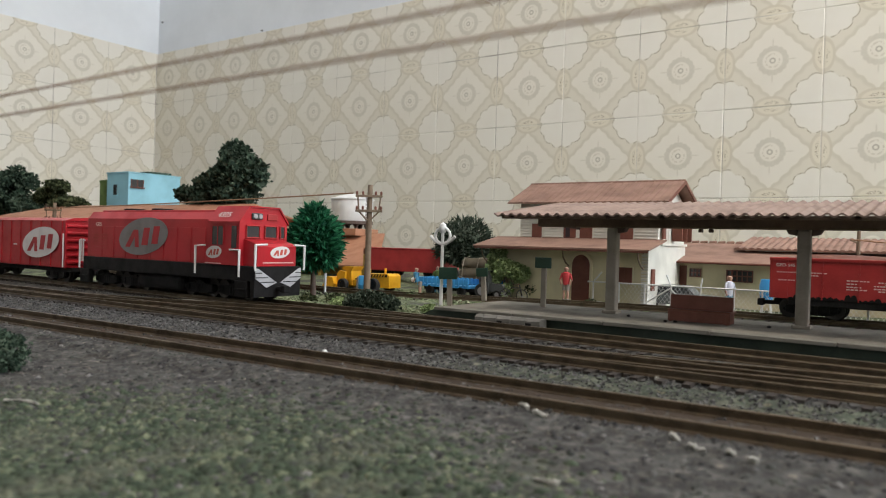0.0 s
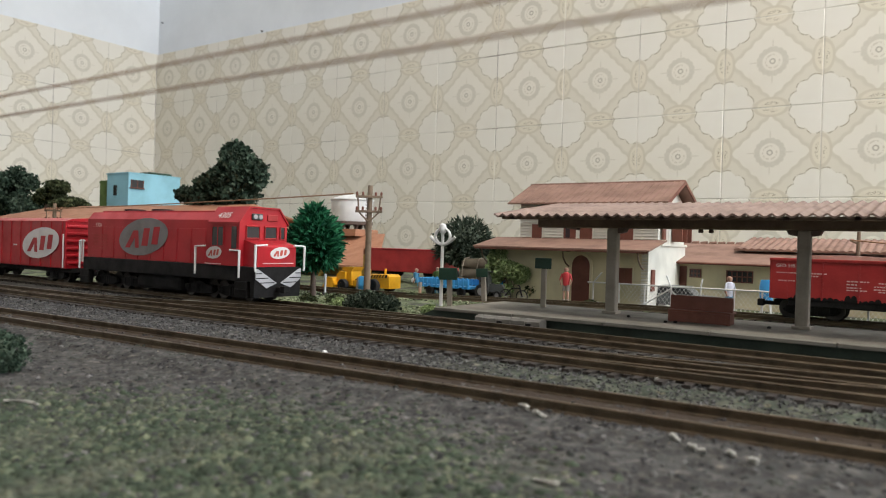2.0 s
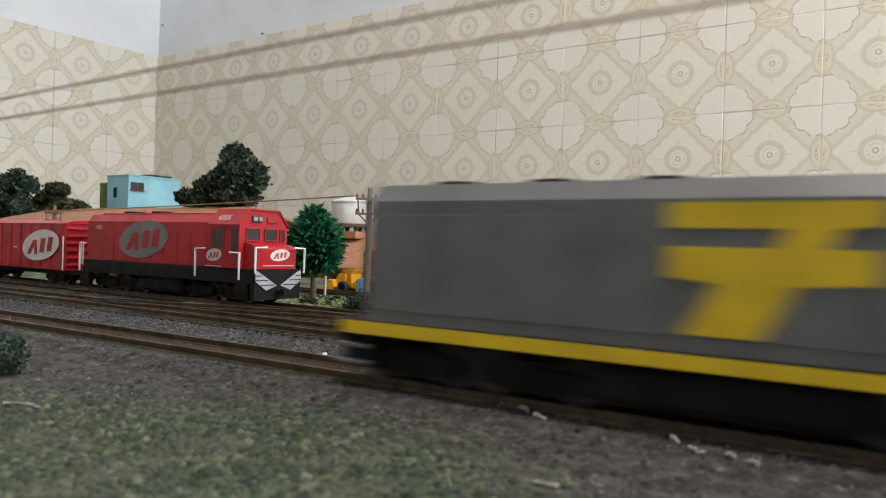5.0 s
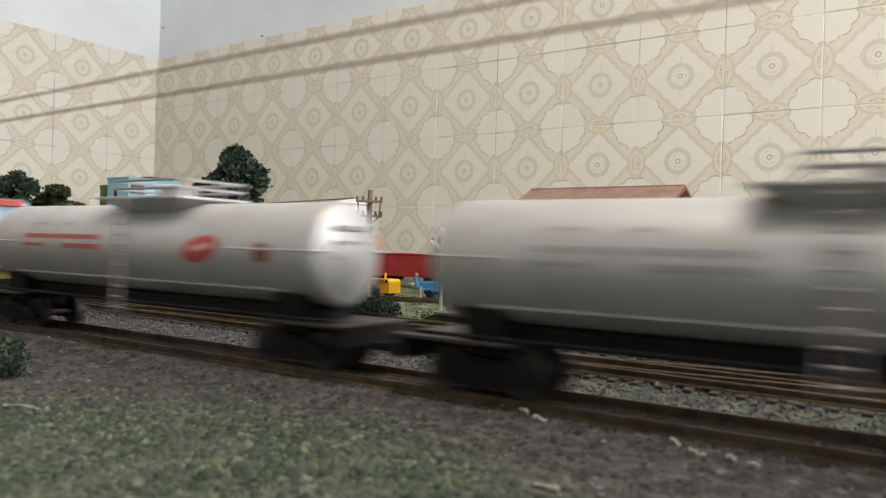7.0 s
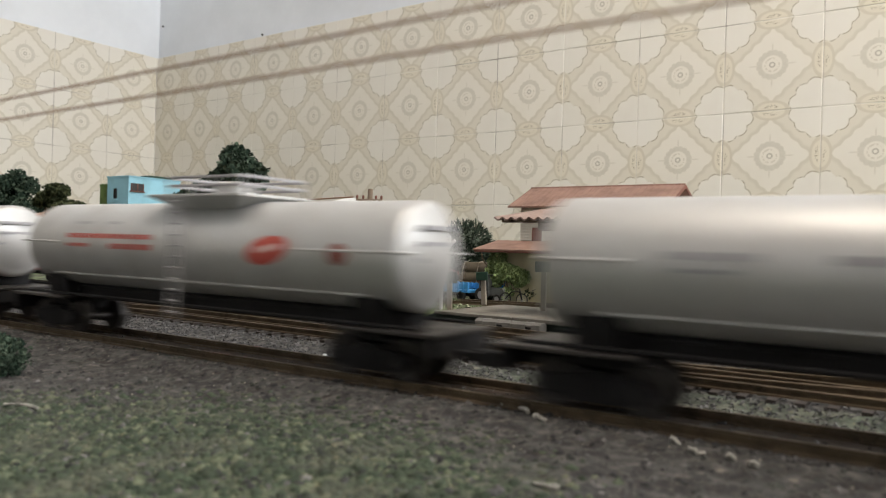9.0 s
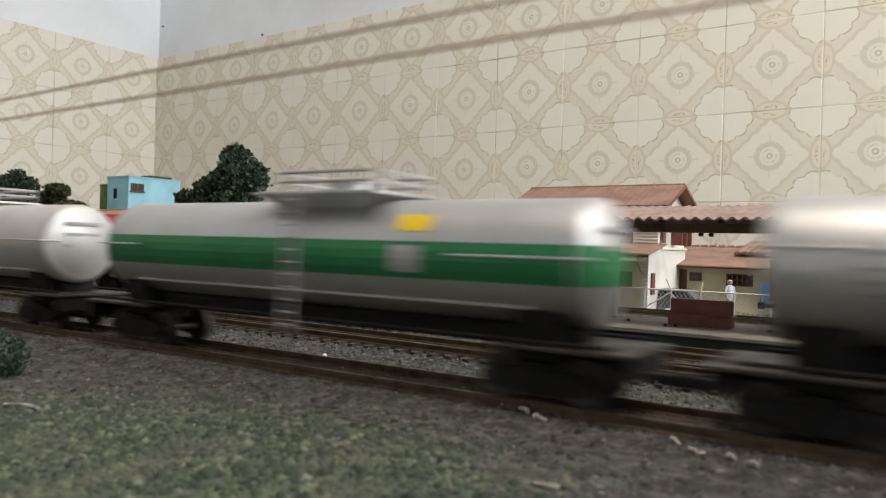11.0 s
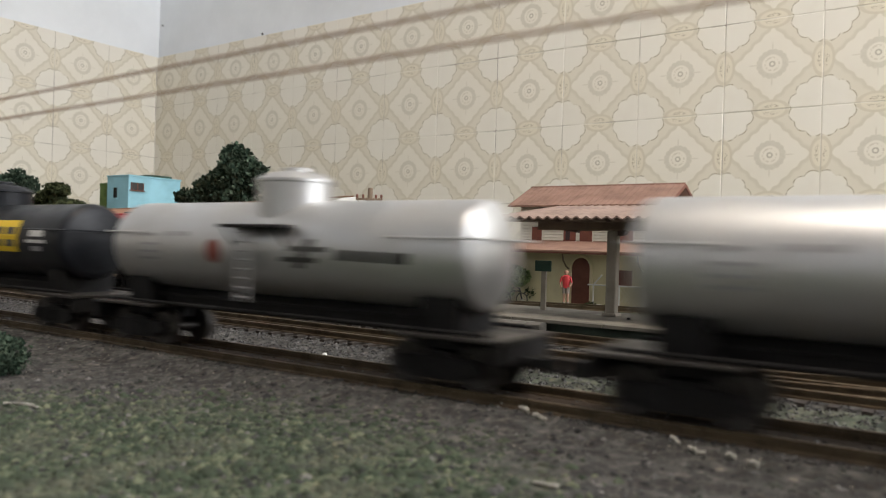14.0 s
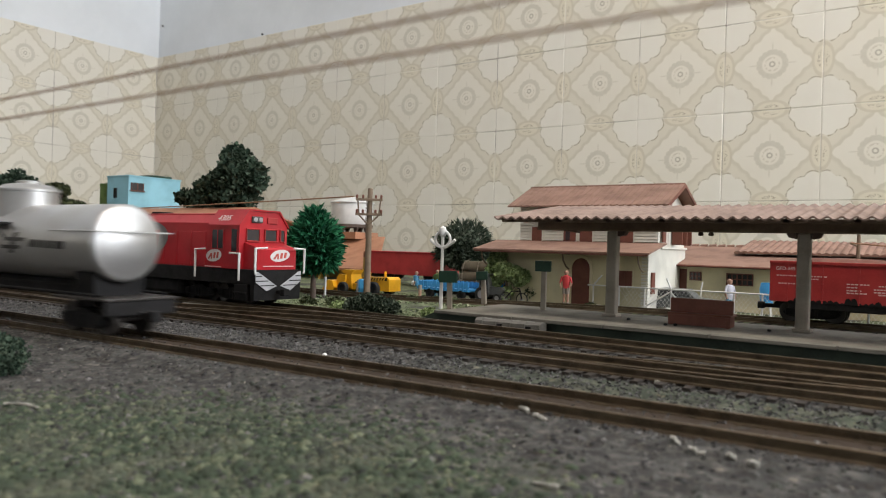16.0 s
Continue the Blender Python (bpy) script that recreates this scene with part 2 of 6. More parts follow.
M_BALLAST = grains_material("crushed_ballast", (0.030, 0.029, 0.030), (0.068, 0.067, 0.068), (0.18, 0.178, 0.175))
M_TURF = grains_material("ground_turf", (0.09, 0.105, 0.07), (0.12, 0.135, 0.09), (0.26, 0.25, 0.16))
M_SOILGRAIN = grains_material("soil_grains", (0.10, 0.092, 0.085), (0.13, 0.12, 0.11), (0.38, 0.34, 0.28))


def clod_material(name, c0, c1, c2, spot):
    s = Nodes(name)
    g = s.n("ShaderNodeNewGeometry")
    ramp = s.n("ShaderNodeValToRGB")
    ramp.color_ramp.elements[0].color, ramp.color_ramp.elements[1].color = (*c0, 1), (*c2, 1)
    ramp.color_ramp.elements.new(0.7).color = (*c1, 1)
    s.link(g.outputs["Random Per Island"], ramp.inputs[0])
    col = s.mix(s.math("MULTIPLY", s.step(s.noise(210, 3), 0.46, 0.62), 0.55), ramp.outputs[0], c0)
    col = s.mix(s.math("MULTIPLY", s.step(s.noise(75, 3), 0.45, 0.68), 0.6), col, spot)
    s.bump(s.noise(900, 2), 0.0004, 0.8)
    return s.done(col, 0.95, 0.0, 0.1)


M_TURFCLOD = clod_material("turf_clods", (0.030, 0.041, 0.029), (0.064, 0.084, 0.057), (0.15, 0.165, 0.108), (0.080, 0.080, 0.066))
M_SOILCLOD = clod_material("soil_clods", (0.026, 0.026, 0.027), (0.062, 0.062, 0.063), (0.165, 0.160, 0.155), (0.050, 0.062, 0.047))
M_YARDTURF = grains_material("yard_scatter", (0.10, 0.13, 0.07), (0.17, 0.21, 0.12), (0.36, 0.37, 0.25))
M_RAIL = paint("rusty_rail", (0.125, 0.092, 0.058), 0.42, 0.5, metal=0.6, fine=1500, coarse=160)
M_SLEEPER = paint("dark_sleeper", (0.032, 0.025, 0.02), 0.75, 0.3, fine=1200, coarse=150)
M_BLACK = paint("black_underframe", (0.012, 0.0115, 0.012), 0.7, 0.3, fine=900, coarse=120, spec=0.2)
M_WHEEL = paint("dark_wheel_metal", (0.05, 0.045, 0.042), 0.45, 0.4, metal=0.5)
M_SILVER = paint("silver_tank_paint", (0.53, 0.535, 0.54), 0.44, 0.14, metal=0.88, fine=700, coarse=40, tone=(0.48, 0.475, 0.46))
M_TANKWHITE = paint("white_tank_paint", (0.53, 0.53, 0.515), 0.47, 0.14, metal=0.5, fine=700, coarse=40, tone=(0.44, 0.435, 0.42))
M_TANKBLACK = paint("black_tank_paint", (0.012, 0.014, 0.018), 0.42, 0.25, fine=700, coarse=50, spec=0.25)
M_GREENBAND = paint("green_band", (0.01, 0.17, 0.06), 0.4, 0.15)
M_OCHREPAINT = paint("weathered_yellow_paint", (0.33, 0.25, 0.07), 0.6, 0.35)
M_YELLOW = paint("yellow_marking", (0.75, 0.52, 0.02), 0.5, 0.15)
M_REDMARK = paint("red_marking", (0.52, 0.09, 0.065), 0.5, 0.15)
M_BROWNMARK = paint("brown_red_marking", (0.26, 0.07, 0.05), 0.5, 0.15)
M_DARKMARK = paint("dark_lettering", (0.06, 0.06, 0.058), 0.55, 0.15)
M_WHITEMARK = paint("white_lettering", (0.72, 0.72, 0.70), 0.5, 0.1)
M_PALEMARK = paint("faded_white_lettering", (0.75, 0.55, 0.52), 0.5, 0.1)
M_RED = paint("red_livery", (0.42, 0.014, 0.022), 0.38, 0.16, fine=900, coarse=60)
M_DEEPRED = paint("oxide_red_wagon", (0.41, 0.03, 0.03), 0.5, 0.25, fine=900, coarse=60)
M_GREYOVAL = paint("grey_emblem", (0.34, 0.335, 0.345), 0.45, 0.12)
M_HOODOVAL = paint("dull_grey_emblem", (0.20, 0.195, 0.20), 0.4, 0.2)
M_PALEOVAL = paint("white_emblem", (0.68, 0.66, 0.65), 0.45, 0.12)
M_GLASS = paint("dark_window", (0.03, 0.032, 0.035), 0.12, 0.1, spec=0.6)
M_GREYLOCO = paint("grey_livery", (0.15, 0.155, 0.16), 0.42, 0.2)
M_BLUECAB = paint("pale_blue_cab", (0.36, 0.48, 0.62), 0.42, 0.15)
M_ROOF = paint("terracotta_roof", (0.27, 0.158, 0.118), 0.75, 0.25, fine=800, coarse=60)
M_CANOPY = paint("faded_terracotta_canopy", (0.25, 0.175, 0.143), 0.75, 0.22, fine=800, coarse=60)
M_CREAM = paint("cream_render", (0.66, 0.60, 0.40), 0.8, 0.12, fine=800, coarse=50)
M_WHITE = paint("white_boarding", (0.68, 0.67, 0.60), 0.7, 0.1, fine=800, coarse=50)
M_BROWN = paint("brown_joinery", (0.165, 0.055, 0.035), 0.6, 0.25, fine=900, coarse=90)
M_BEAM = paint("dark_timber", (0.12, 0.085, 0.068), 0.7, 0.25, fine=900, coarse=90)
M_POST = paint("grey_beige_post", (0.31, 0.275, 0.225), 0.7, 0.2, fine=900, coarse=90)
M_PLATTOP = paint("platform_concrete", (0.205, 0.19, 0.16), 0.85, 0.4, fine=1200, coarse=60, relief=0.0002)
M_PLATSIDE = paint("dark_green_platform_face", (0.035, 0.055, 0.04), 0.7, 0.3, fine=800, coarse=60)
M_PLATEDGE = paint("platform_edge_stone", (0.165, 0.157, 0.135), 0.8, 0.25, fine=1200, coarse=80)

# ---------------------------------------------------------------- room
X0, Y1, TOP = -1953.0, 1282.8, 577.9
XR, YF, CEIL, FLOOR = 1900.0, -2500.0, 1750.0, -900.0


def slab(name, x0, x1, y0, y1, z0, z1, mat, label, cat="wall"):
    ob = part(name, box(BM(), x0, x1, y0, y1, z0, z1), mat, None)
    return tagged(ob, label, cat, kind="structure")


wall_north = slab("wall_north", X0 - 120, XR + 120, Y1 + 6, Y1 + 120, FLOOR, CEIL, M_WALLPAINT, "white painted wall tiled with beige patterned ceramic up to shoulder height")
wall_west = slab("wall_west", X0 - 120, X0 - 6, YF, Y1 + 6, FLOOR, CEIL, M_WALLPAINT, "white painted side wall tiled with beige patterned ceramic")
wall_east = slab("wall_east", XR, XR + 120, YF, 220, FLOOR, CEIL, M_WALLPAINT, "plain white painted wall with a wide window opening")
part("pier", box(BM(), XR, XR + 120, 1220, Y1 + 6, FLOOR, CEIL), M_WALLPAINT, wall_east)
part("apron", box(BM(), XR, XR + 120, 220, 1220, FLOOR, 330), M_WALLPAINT, wall_east)
part("lintel", box(BM(), XR, XR + 120, 220, 1220, 1570, CEIL), M_WALLPAINT, wall_east)
slab("wall_south", X0 - 120, XR + 120, YF - 120, YF, FLOOR, CEIL, M_WALLPAINT, "plain white painted wall")
slab("ceiling", X0 - 120, XR + 120, YF - 120, Y1 + 120, CEIL, CEIL + 80, M_CEIL, "plain white ceiling", "ceiling")
slab("floor", X0 - 120, XR + 120, YF - 120, Y1 + 120, FLOOR - 80, FLOOR, M_FLOOR, "dull red room floor", "floor")
for wall, b in ((wall_north, (X0, XR, Y1 - 1.35, Y1 + 5.5)), (wall_west, (X0 - 5.5, X0 + 1.35, YF, Y1 - 1.4))):
    part("tile_bed", box(BM(), *b, FLOOR, TOP - 1), M_GROUT, wall)

T = 150.0
bm = box(BM(), -74.4, 74.4, -2.0, 2.0, -74.4, 74.4)
bmesh.ops.bevel(bm, geom=[e for e in bm.edges], offset=0.7, segments=1, affect="EDGES")
TILE = finish(bm, "tile")
TILE.materials.append(M_TILE)


def lay_tiles():
    rows = range(5)
    for j in rows:
        z = TOP - (j + 0.5) * T
        for k in range(-1, 33):
            x = X0 + 134.5 + (k + 0.5) * T
            if x + T / 2 < XR:
                ob = new("tile", TILE)
                ob.parent = wall_north
                tilt = random.uniform(-0.12, 0.12)
                ob.matrix_local = place(x, Y1 + random.uniform(-0.25, 0.25), z, tilt, tilt) @ Matrix.Diagonal((1, 1, 1, 1))
        for k in range(23):
            y = Y1 - 4.75 - (k + 0.5) * T
            ob = new("tile", TILE)
            ob.parent = wall_west
            ob.matrix_local = place(X0 + random.uniform(-0.25, 0.25), y, z, 90 + random.uniform(-0.1, 0.1))


# ---------------------------------------------------------------- layout board and ground
A_SLOPE, A_Y = 0.040, 158.5                      # front track: y = A_Y + A_SLOPE * x
A_DIR = math.atan(A_SLOPE)


def line_b(x):
    return 216 - 4.0e-5 * (x + 40) ** 2 * (0.55 if x < -40 else 0)


def line_c(x):
    return 267.5 - 5.5 * math.tanh((x + 160) / 80)


def smooth(a, b, v):
    v = min(1, max(0, (v - a) / (b - a)))
    return v * v * (3 - 2 * v)


def line_d(x):
    return 384 + 52 * smooth(-345, -130, x)


def line_y(x):
    """A branch that leaves the second line before the platform."""
    return line_b(x) + 27 * smooth(-130, 90, x)


def line_x(x):
    """The crossover from the second line to the platform line."""
    return line_b(x) + (line_c(x) - line_b(x)) * smooth(-430, -150, x)


def ground_z(x, y):
    """Height of the scenery, in millimetres."""
    base = -2.2 + 1.6 * noise.noise((x * 0.011, y * 0.011, 0.3)) + 0.8 * noise.noise((x * 0.05, y * 0.05, 4)) + 0.35 * noise.noise((x * 0.21, y * 0.21, 9))
    for d, w in ((abs(y - (A_Y + A_SLOPE * x)), 0.1), (abs(y - line_b(x)), -0.95), (abs(y - line_c(x)), -0.85), (abs(y - line_d(x)), -0.5)):
        k = 1 - smooth(15, 27, d)
        base = base * (1 - k) + k * (w + 0.4 * noise.noise((x * 0.3, y * 0.3, 2)))
    return base - 2.0 * (1 - smooth(40, 110, y)) * 0.6


def make_ground():
    def axis(lo, hi, f0, f1, fine, coarse):
        a = list(np.arange(lo, f0, coarse)) + list(np.arange(f0, f1, fine)) + list(np.arange(f1, hi + coarse, coarse))
        return a
    xs, ys = axis(-1940, 1500, -420, 20, 1.6, 40), axis(-1150, 1275, 30, 330, 1.6, 25)
    pts = [(x * U, y * U, ground_z(x, y) * U) for y in ys for x in xs]
    n = len(xs)
    faces = [(j * n + i, j * n + i + 1, (j + 1) * n + i + 1, (j + 1) * n + i) for j in range(len(ys) - 1) for i in range(n - 1)]
    me = bpy.data.meshes.new("ground")
    me.from_pydata(pts, [], faces)
    me.polygons.foreach_set("use_smooth", [True] * len(faces))
    me.materials.append(M_EARTH)
    tagged(new("ground", me), "brown scenic soil with green ground turf on the model railway board", "ground", kind="structure")


make_ground()
board = slab("layout_board", -1945, 1540, -1175, 1278, -70, -12, M_BEAM, "timber board that carries the model railway", "table")
for x in (-1800, -200, 1400):
    for y in (-1080, 1180):
        part("leg", box(BM(), x - 30, x + 30, y - 30, y + 30, FLOOR, -70, 3), M_BEAM, board)

# ---------------------------------------------------------------- tracks
RAIL = ((-1, 0), (-0.9, 0.4), (-0.3, 0.6), (-0.3, 1.8), (-0.5, 1.9), (-0.5, 2.4), (-0.35, 2.5), (0.35, 2.5), (0.5, 2.4), (0.5, 1.9), (0.3, 1.8), (0.3, 0.6), (0.9, 0.4), (1, 0))


def sweep(bm, path, off, profile, closed=False):
    n, rings = len(path), []
    for i, (x, y) in enumerate(path):
        a, b = (path[i - 1], path[(i + 1) % n]) if closed else (path[max(i - 1, 0)], path[min(i + 1, n - 1)])
        t = Vector((b[0] - a[0], b[1] - a[1])).normalized()
        rings.append([bm.verts.new((x - t.y * (off + p), y + t.x * (off + p), z)) for p, z in profile])
    m = len(profile)
    for i in range(n if closed else n - 1):
        a, b = rings[i], rings[(i + 1) % n]
        for k in range(m):
            bm.faces.new((a[k], a[(k + 1) % m], b[(k + 1) % m], b[k]))
    return bm


bm = box(BM(), -1.2, 1.2, -15, 15, -2.2, 0, 0)
SLEEPER = finish(bm, "sleeper")
SLEEPER.materials.append(M_SLEEPER)


def track(path, label, closed=False, near=(-430, 20), step=7.2, ymin=-1e9):
    ob = thing("railway_track", place(0, 0, 0), label, "track", "model railway tracks", "structure")
    for off in (-8.25 - 0.5, 8.25 + 0.5):
        part("rail", sweep(BM(), path, off, RAIL, closed), M_RAIL, ob)
    rest, carry, count = BM(), 0.0, 0
    pts = list(path) + ([path[0]] if closed else [])
    for a, b in zip(pts, pts[1:]):
        d = math.dist(a, b)
        s = step - carry
        while s <= d:
            x, y = a[0] + (b[0] - a[0]) * s / d, a[1] + (b[1] - a[1]) * s / d
            m = place(x, y, 0, math.degrees(math.atan2(b[1] - a[1], b[0] - a[0])) + random.uniform(-1.5, 1.5))
            if near[0] < x < near[1] and y > ymin and count < 300:
                count += 1
                part("sleeper", SLEEPER, None, ob, at=m)
            else:
                mm = m.copy()
                mm.translation = (x, y, 0)
                box(rest, -1.2, 1.2, -15, 15, -2.2, 0, 0, mm)
            s += step
        carry = (carry + d) % step
    if rest.verts:
        tagged(part("sleepers_beyond", rest, M_SLEEPER, ob), kind="stuff")
    return ob


RAD, HALF = 450.0, 560.0
LOOP = 4 * HALF + 2 * math.pi * RAD


def loop_point(s):
    """The front track's oval, by the way s in mm from the point before the lens, rightwards."""
    s = (s + HALF) % LOOP
    if s < 2 * HALF:
        x, y = s - HALF, 0.0
    elif s < 2 * HALF + math.pi * RAD:
        a = (s - 2 * HALF) / RAD
        x, y = HALF + RAD * math.sin(a), -RAD + RAD * math.cos(a)
    elif s < 4 * HALF + math.pi * RAD:
        x, y = HALF - (s - 2 * HALF - math.pi * RAD), -2 * RAD
    else:
        a = (s - 4 * HALF - math.pi * RAD) / RAD
        x, y = -HALF - RAD * math.sin(a), -RAD - RAD * math.cos(a)
    c, n = math.cos(A_DIR), math.sin(A_DIR)
    return (c * x - n * y, A_Y + n * x + c * y)


track([loop_point(i * 12.0) for i in range(int(LOOP / 12))], "front oval of rusty model rails on dark sleepers", True, ymin=100)
track([(x, line_b(x)) for x in range(-900, 1400, 12)], "second line of rusty model rails on dark sleepers")
track([(x, line_c(x)) for x in range(-900, 1400, 12)], "platform line of rusty model rails on dark sleepers")
track([(x, line_d(x)) for x in range(-900, 1400, 12)], "siding behind the platform, rusty rails on dark sleepers", near=(-330, 20))
track([(x, line_x(x)) for x in range(-428, -150, 6)], "crossover of rusty model rails between two lines")
track([(x, line_y(x)) for x in range(-128, 500, 6)], "diverging branch of rusty model rails")

# ---------------------------------------------------------------- the tank train
GONE = ((0, -1370), (4.2, -548), (6.3, -138.1), (7.3, 55.5), (8.3, 250.0), (9.3, 441.2), (11.3, 806.0), (12.3, 990.0), (13.4, 1189.5), (14.4, 1362.5),
        (15.3, 1510.0), (16.0, 1620.5))


def gone(t):
    """How far the train has run, in mm, as a smooth curve through GONE."""
    ts, gs = [g[0] for g in GONE], [g[1] for g in GONE]
    speed = np.gradient(gs, ts)
    k = min(max(int(np.searchsorted(ts, t)) - 1, 0), len(ts) - 2)
    h = ts[k + 1] - ts[k]
    u = (t - ts[k]) / h
    return float((2 * u ** 3 - 3 * u ** 2 + 1) * gs[k] + (u ** 3 - 2 * u ** 2 + u) * h * speed[k] + (3 * u ** 2 - 2 * u ** 3) * gs[k + 1] + (u ** 3 - u ** 2) * h * speed[k + 1])


def car_pose(s, base):
    a, b = Vector(loop_point(s - base)), Vector(loop_point(s + base))
    c, d = (a + b) / 2, b - a
    return place(c.x, c.y, 0, math.degrees(math.atan2(d.y, d.x)))


def emblem(bm, cx, cz, rx, rz, tilt, r, zc, seg=36, lift=0.12):
    """An oval that hugs a lying tank of radius r on its -y side."""
    rings = []
    for f in (1.0, 0.66, 0.33):
        ring = []
        for k in range(seg):
            a = 2 * math.pi * k / seg
            x, z = f * rx * math.cos(a), f * rz * math.sin(a)
            x, z = x * math.cos(tilt) - z * math.sin(tilt) + cx, x * math.sin(tilt) + z * math.cos(tilt) + cz
            ring.append(bm.verts.new((x, -math.sqrt(max(0.01, (r + lift) ** 2 - (z - zc) ** 2)), z)))
        rings.append(ring)
    for a, b in zip(rings, rings[1:]):
        for k in range(seg):
            bm.faces.new((a[k], a[(k + 1) % seg], b[(k + 1) % seg], b[k]))
    bm.faces.new(rings[-1])
    return bm


def decal(bm, x0, x1, z0, z1, r, zc, lift=0.12, slant=0.0):
    """A bar that hugs the tank on its -y side."""
    n = 4
    rows = []
    for i in range(n + 1):
        z = z0 + (z1 - z0) * i / n
        y = -math.sqrt(max(0.01, (r + lift) ** 2 - (z - zc) ** 2))
        rows.append((bm.verts.new((x0 + slant * (z - z0), y, z)), bm.verts.new((x1 + slant * (z - z0), y, z))))
    for a, b in zip(rows, rows[1:]):
        bm.faces.new((a[0], a[1], b[1], b[0]))
    return bm


def bogie(parent, x):
    b = BM()
    for y in (-9.4, 9.4):
        prism(b, [(x - 14, 7.2), (x - 11, 9.6), (x - 5, 9.9), (x - 3, 11.2), (x + 3, 11.2), (x + 5, 9.9), (x + 11, 9.6), (x + 14, 7.2), (x + 12, 5.6), (x + 6, 4.4), (x - 6, 4.4), (x - 12, 5.6)], y - 1.1, y + 1.1, "y")
        for dx in (-10.5, 10.5):
            box(b, x + dx - 2, x + dx + 2, y - 1.8, y + 1.8, 5.8, 9.4, 0.5)
        for dx in (-2.4, 0, 2.4):
            rod(b, (x + dx, y * 1.06, 5), (x + dx, y * 1.06, 9.4), 1.0, seg=8)
    box(b, x - 3, x + 3, -9, 9, 6, 10.5, 0.6)
    body = part("bogie", b, M_BLACK, parent)
    for dx in (-10.5, 10.5):
        w = BM()
        for y in (-7.6, 7.6):
            sgn = 1 if y > 0 else -1
            lathe(w, [(0, 0), (1.2, 0), (1.2, 0.6), (3.4, 0.5), (4.3, 0.9), (5.2, 0.9), (5.2, -1.2), (5.9, -1.5), (5.9, -2.1), (0, -2.1)], 24, Matrix.Translation((x + dx, y, 7.7)) @ Matrix.Rotation(-sgn * math.pi / 2, 4, "X"))
        rod(w, (x + dx, -7, 7.7), (x + dx, 7, 7.7), 1.0)
        part("wheelset", w, M_WHEEL, body, smooth=True)
    return body


def coupler(parent, x, sgn):
    b = box(BM(), min(x, x + sgn * 7), max(x, x + sgn * 7), -1.1, 1.1, 8.4, 10.6, 0.3)
    box(b, min(x + sgn * 5.5, x + sgn * 9), max(x + sgn * 5.5, x + sgn * 9), -2, 2, 7.6, 11.4, 0.5)
    part("coupler", b, M_BLACK, parent)


def ladder(parent, x, y0, z0, y1, z1, w, mat, rungs=9):
    b = BM()
    for dx in (-w / 2, w / 2):
        rod(b, (x + dx, y0, z0), (x + dx, y1, z1), 0.35, seg=6)
    for k in range(rungs):
        f = (k + 0.5) / rungs
        y, z = y0 + (y1 - y0) * f, z0 + (z1 - z0) * f
        rod(b, (x - w / 2, y, z), (x + w / 2, y, z), 0.28, seg=6)
    return part("ladder", b, mat, parent)


def end_profile(half, r, knuckle, dish):
    """(radius, height) points of a shallow dished end, from the centre out to the barrel."""
    pts = [(0, half)] + [((r - knuckle) * f, half - dish * f * f) for f in (0.25, 0.5, 0.75, 0.9)]
    base = half - dish
    return pts + [(r - knuckle + knuckle * math.sin(a), base - knuckle + knuckle * math.cos(a)) for a in (math.pi / 2 * k / 7 for k in range(0, 8))]


def tank_shell(half, r, zc, knuckle, dish):
    prof = [(q, -z) for q, z in end_profile(half, r, knuckle, dish)]
    for k in range(1, 6):
        x = -half + 8 + (2 * half - 16) * k / 6
        prof += [(r, x - 0.3), (r + 0.07, x - 0.25), (r + 0.07, x + 0.25), (r, x + 0.3)]
    prof += end_profile(half, r, knuckle, dish)[::-1]
    return lathe(BM(), prof, 56, Matrix.Translation((0, 0, zc)) @ Matrix.Rotation(math.pi / 2, 4, "Y"))


def underframe(parent, half, r, zc, bx):
    part("centre_sill", prism(BM(), [(-4, 14.4), (4, 14.4), (4.6, 15), (4.6, 18), (6, 18.2), (6, 18.8), (3, 20.4), (-3, 20.4), (-6, 18.8), (-6, 18.2), (-4.6, 18), (-4.6, 15)], -half + 14, half - 14, "x"), M_BLACK, parent)
    for sgn in (-1, 1):
        x0, x1 = sorted((sgn * (bx - 9), sgn * half))
        part("draft_sill", box(BM(), x0, x1, -4, 4, 10.4, 14.4, 0.4), M_BLACK, parent)
    for x in (-half + 1, half - 1):
        part("buffer_beam", box(BM(), x - 1.2, x + 1.2, -14, 14, 9.5, 14.5, 0.4), M_BLACK, parent)
    for x in (-bx, bx):
        b = prism(BM(), [(-9, 12), (9, 12), (r * 0.72, zc - r * 0.74), (r * 0.5, zc - r * 0.9), (-r * 0.5, zc - r * 0.9), (-r * 0.72, zc - r * 0.74)], x - 5.5, x + 5.5, "x")
        part("saddle", b, M_BLACK, parent)
    for y in (-12.5, 12.5):
        part("side_rod", rod(BM(), (-half + 4, y, 16.4), (half - 4, y, 16.4), 0.5, seg=6), M_BLACK, parent)
    for sgn in (-1, 1):
        d = BM()
        x0, x1 = sorted((sgn * (half - 32), sgn * (half + 0.5)))
        box(d, x0, x1, -14.5, 14.5, 14.6, 15.6, 0.25)
        part("end_platform", d, M_WHEEL, parent, "dark weathered walkway plate")
        coupler(parent, sgn * half, sgn)
        bogie(parent, sgn * bx)


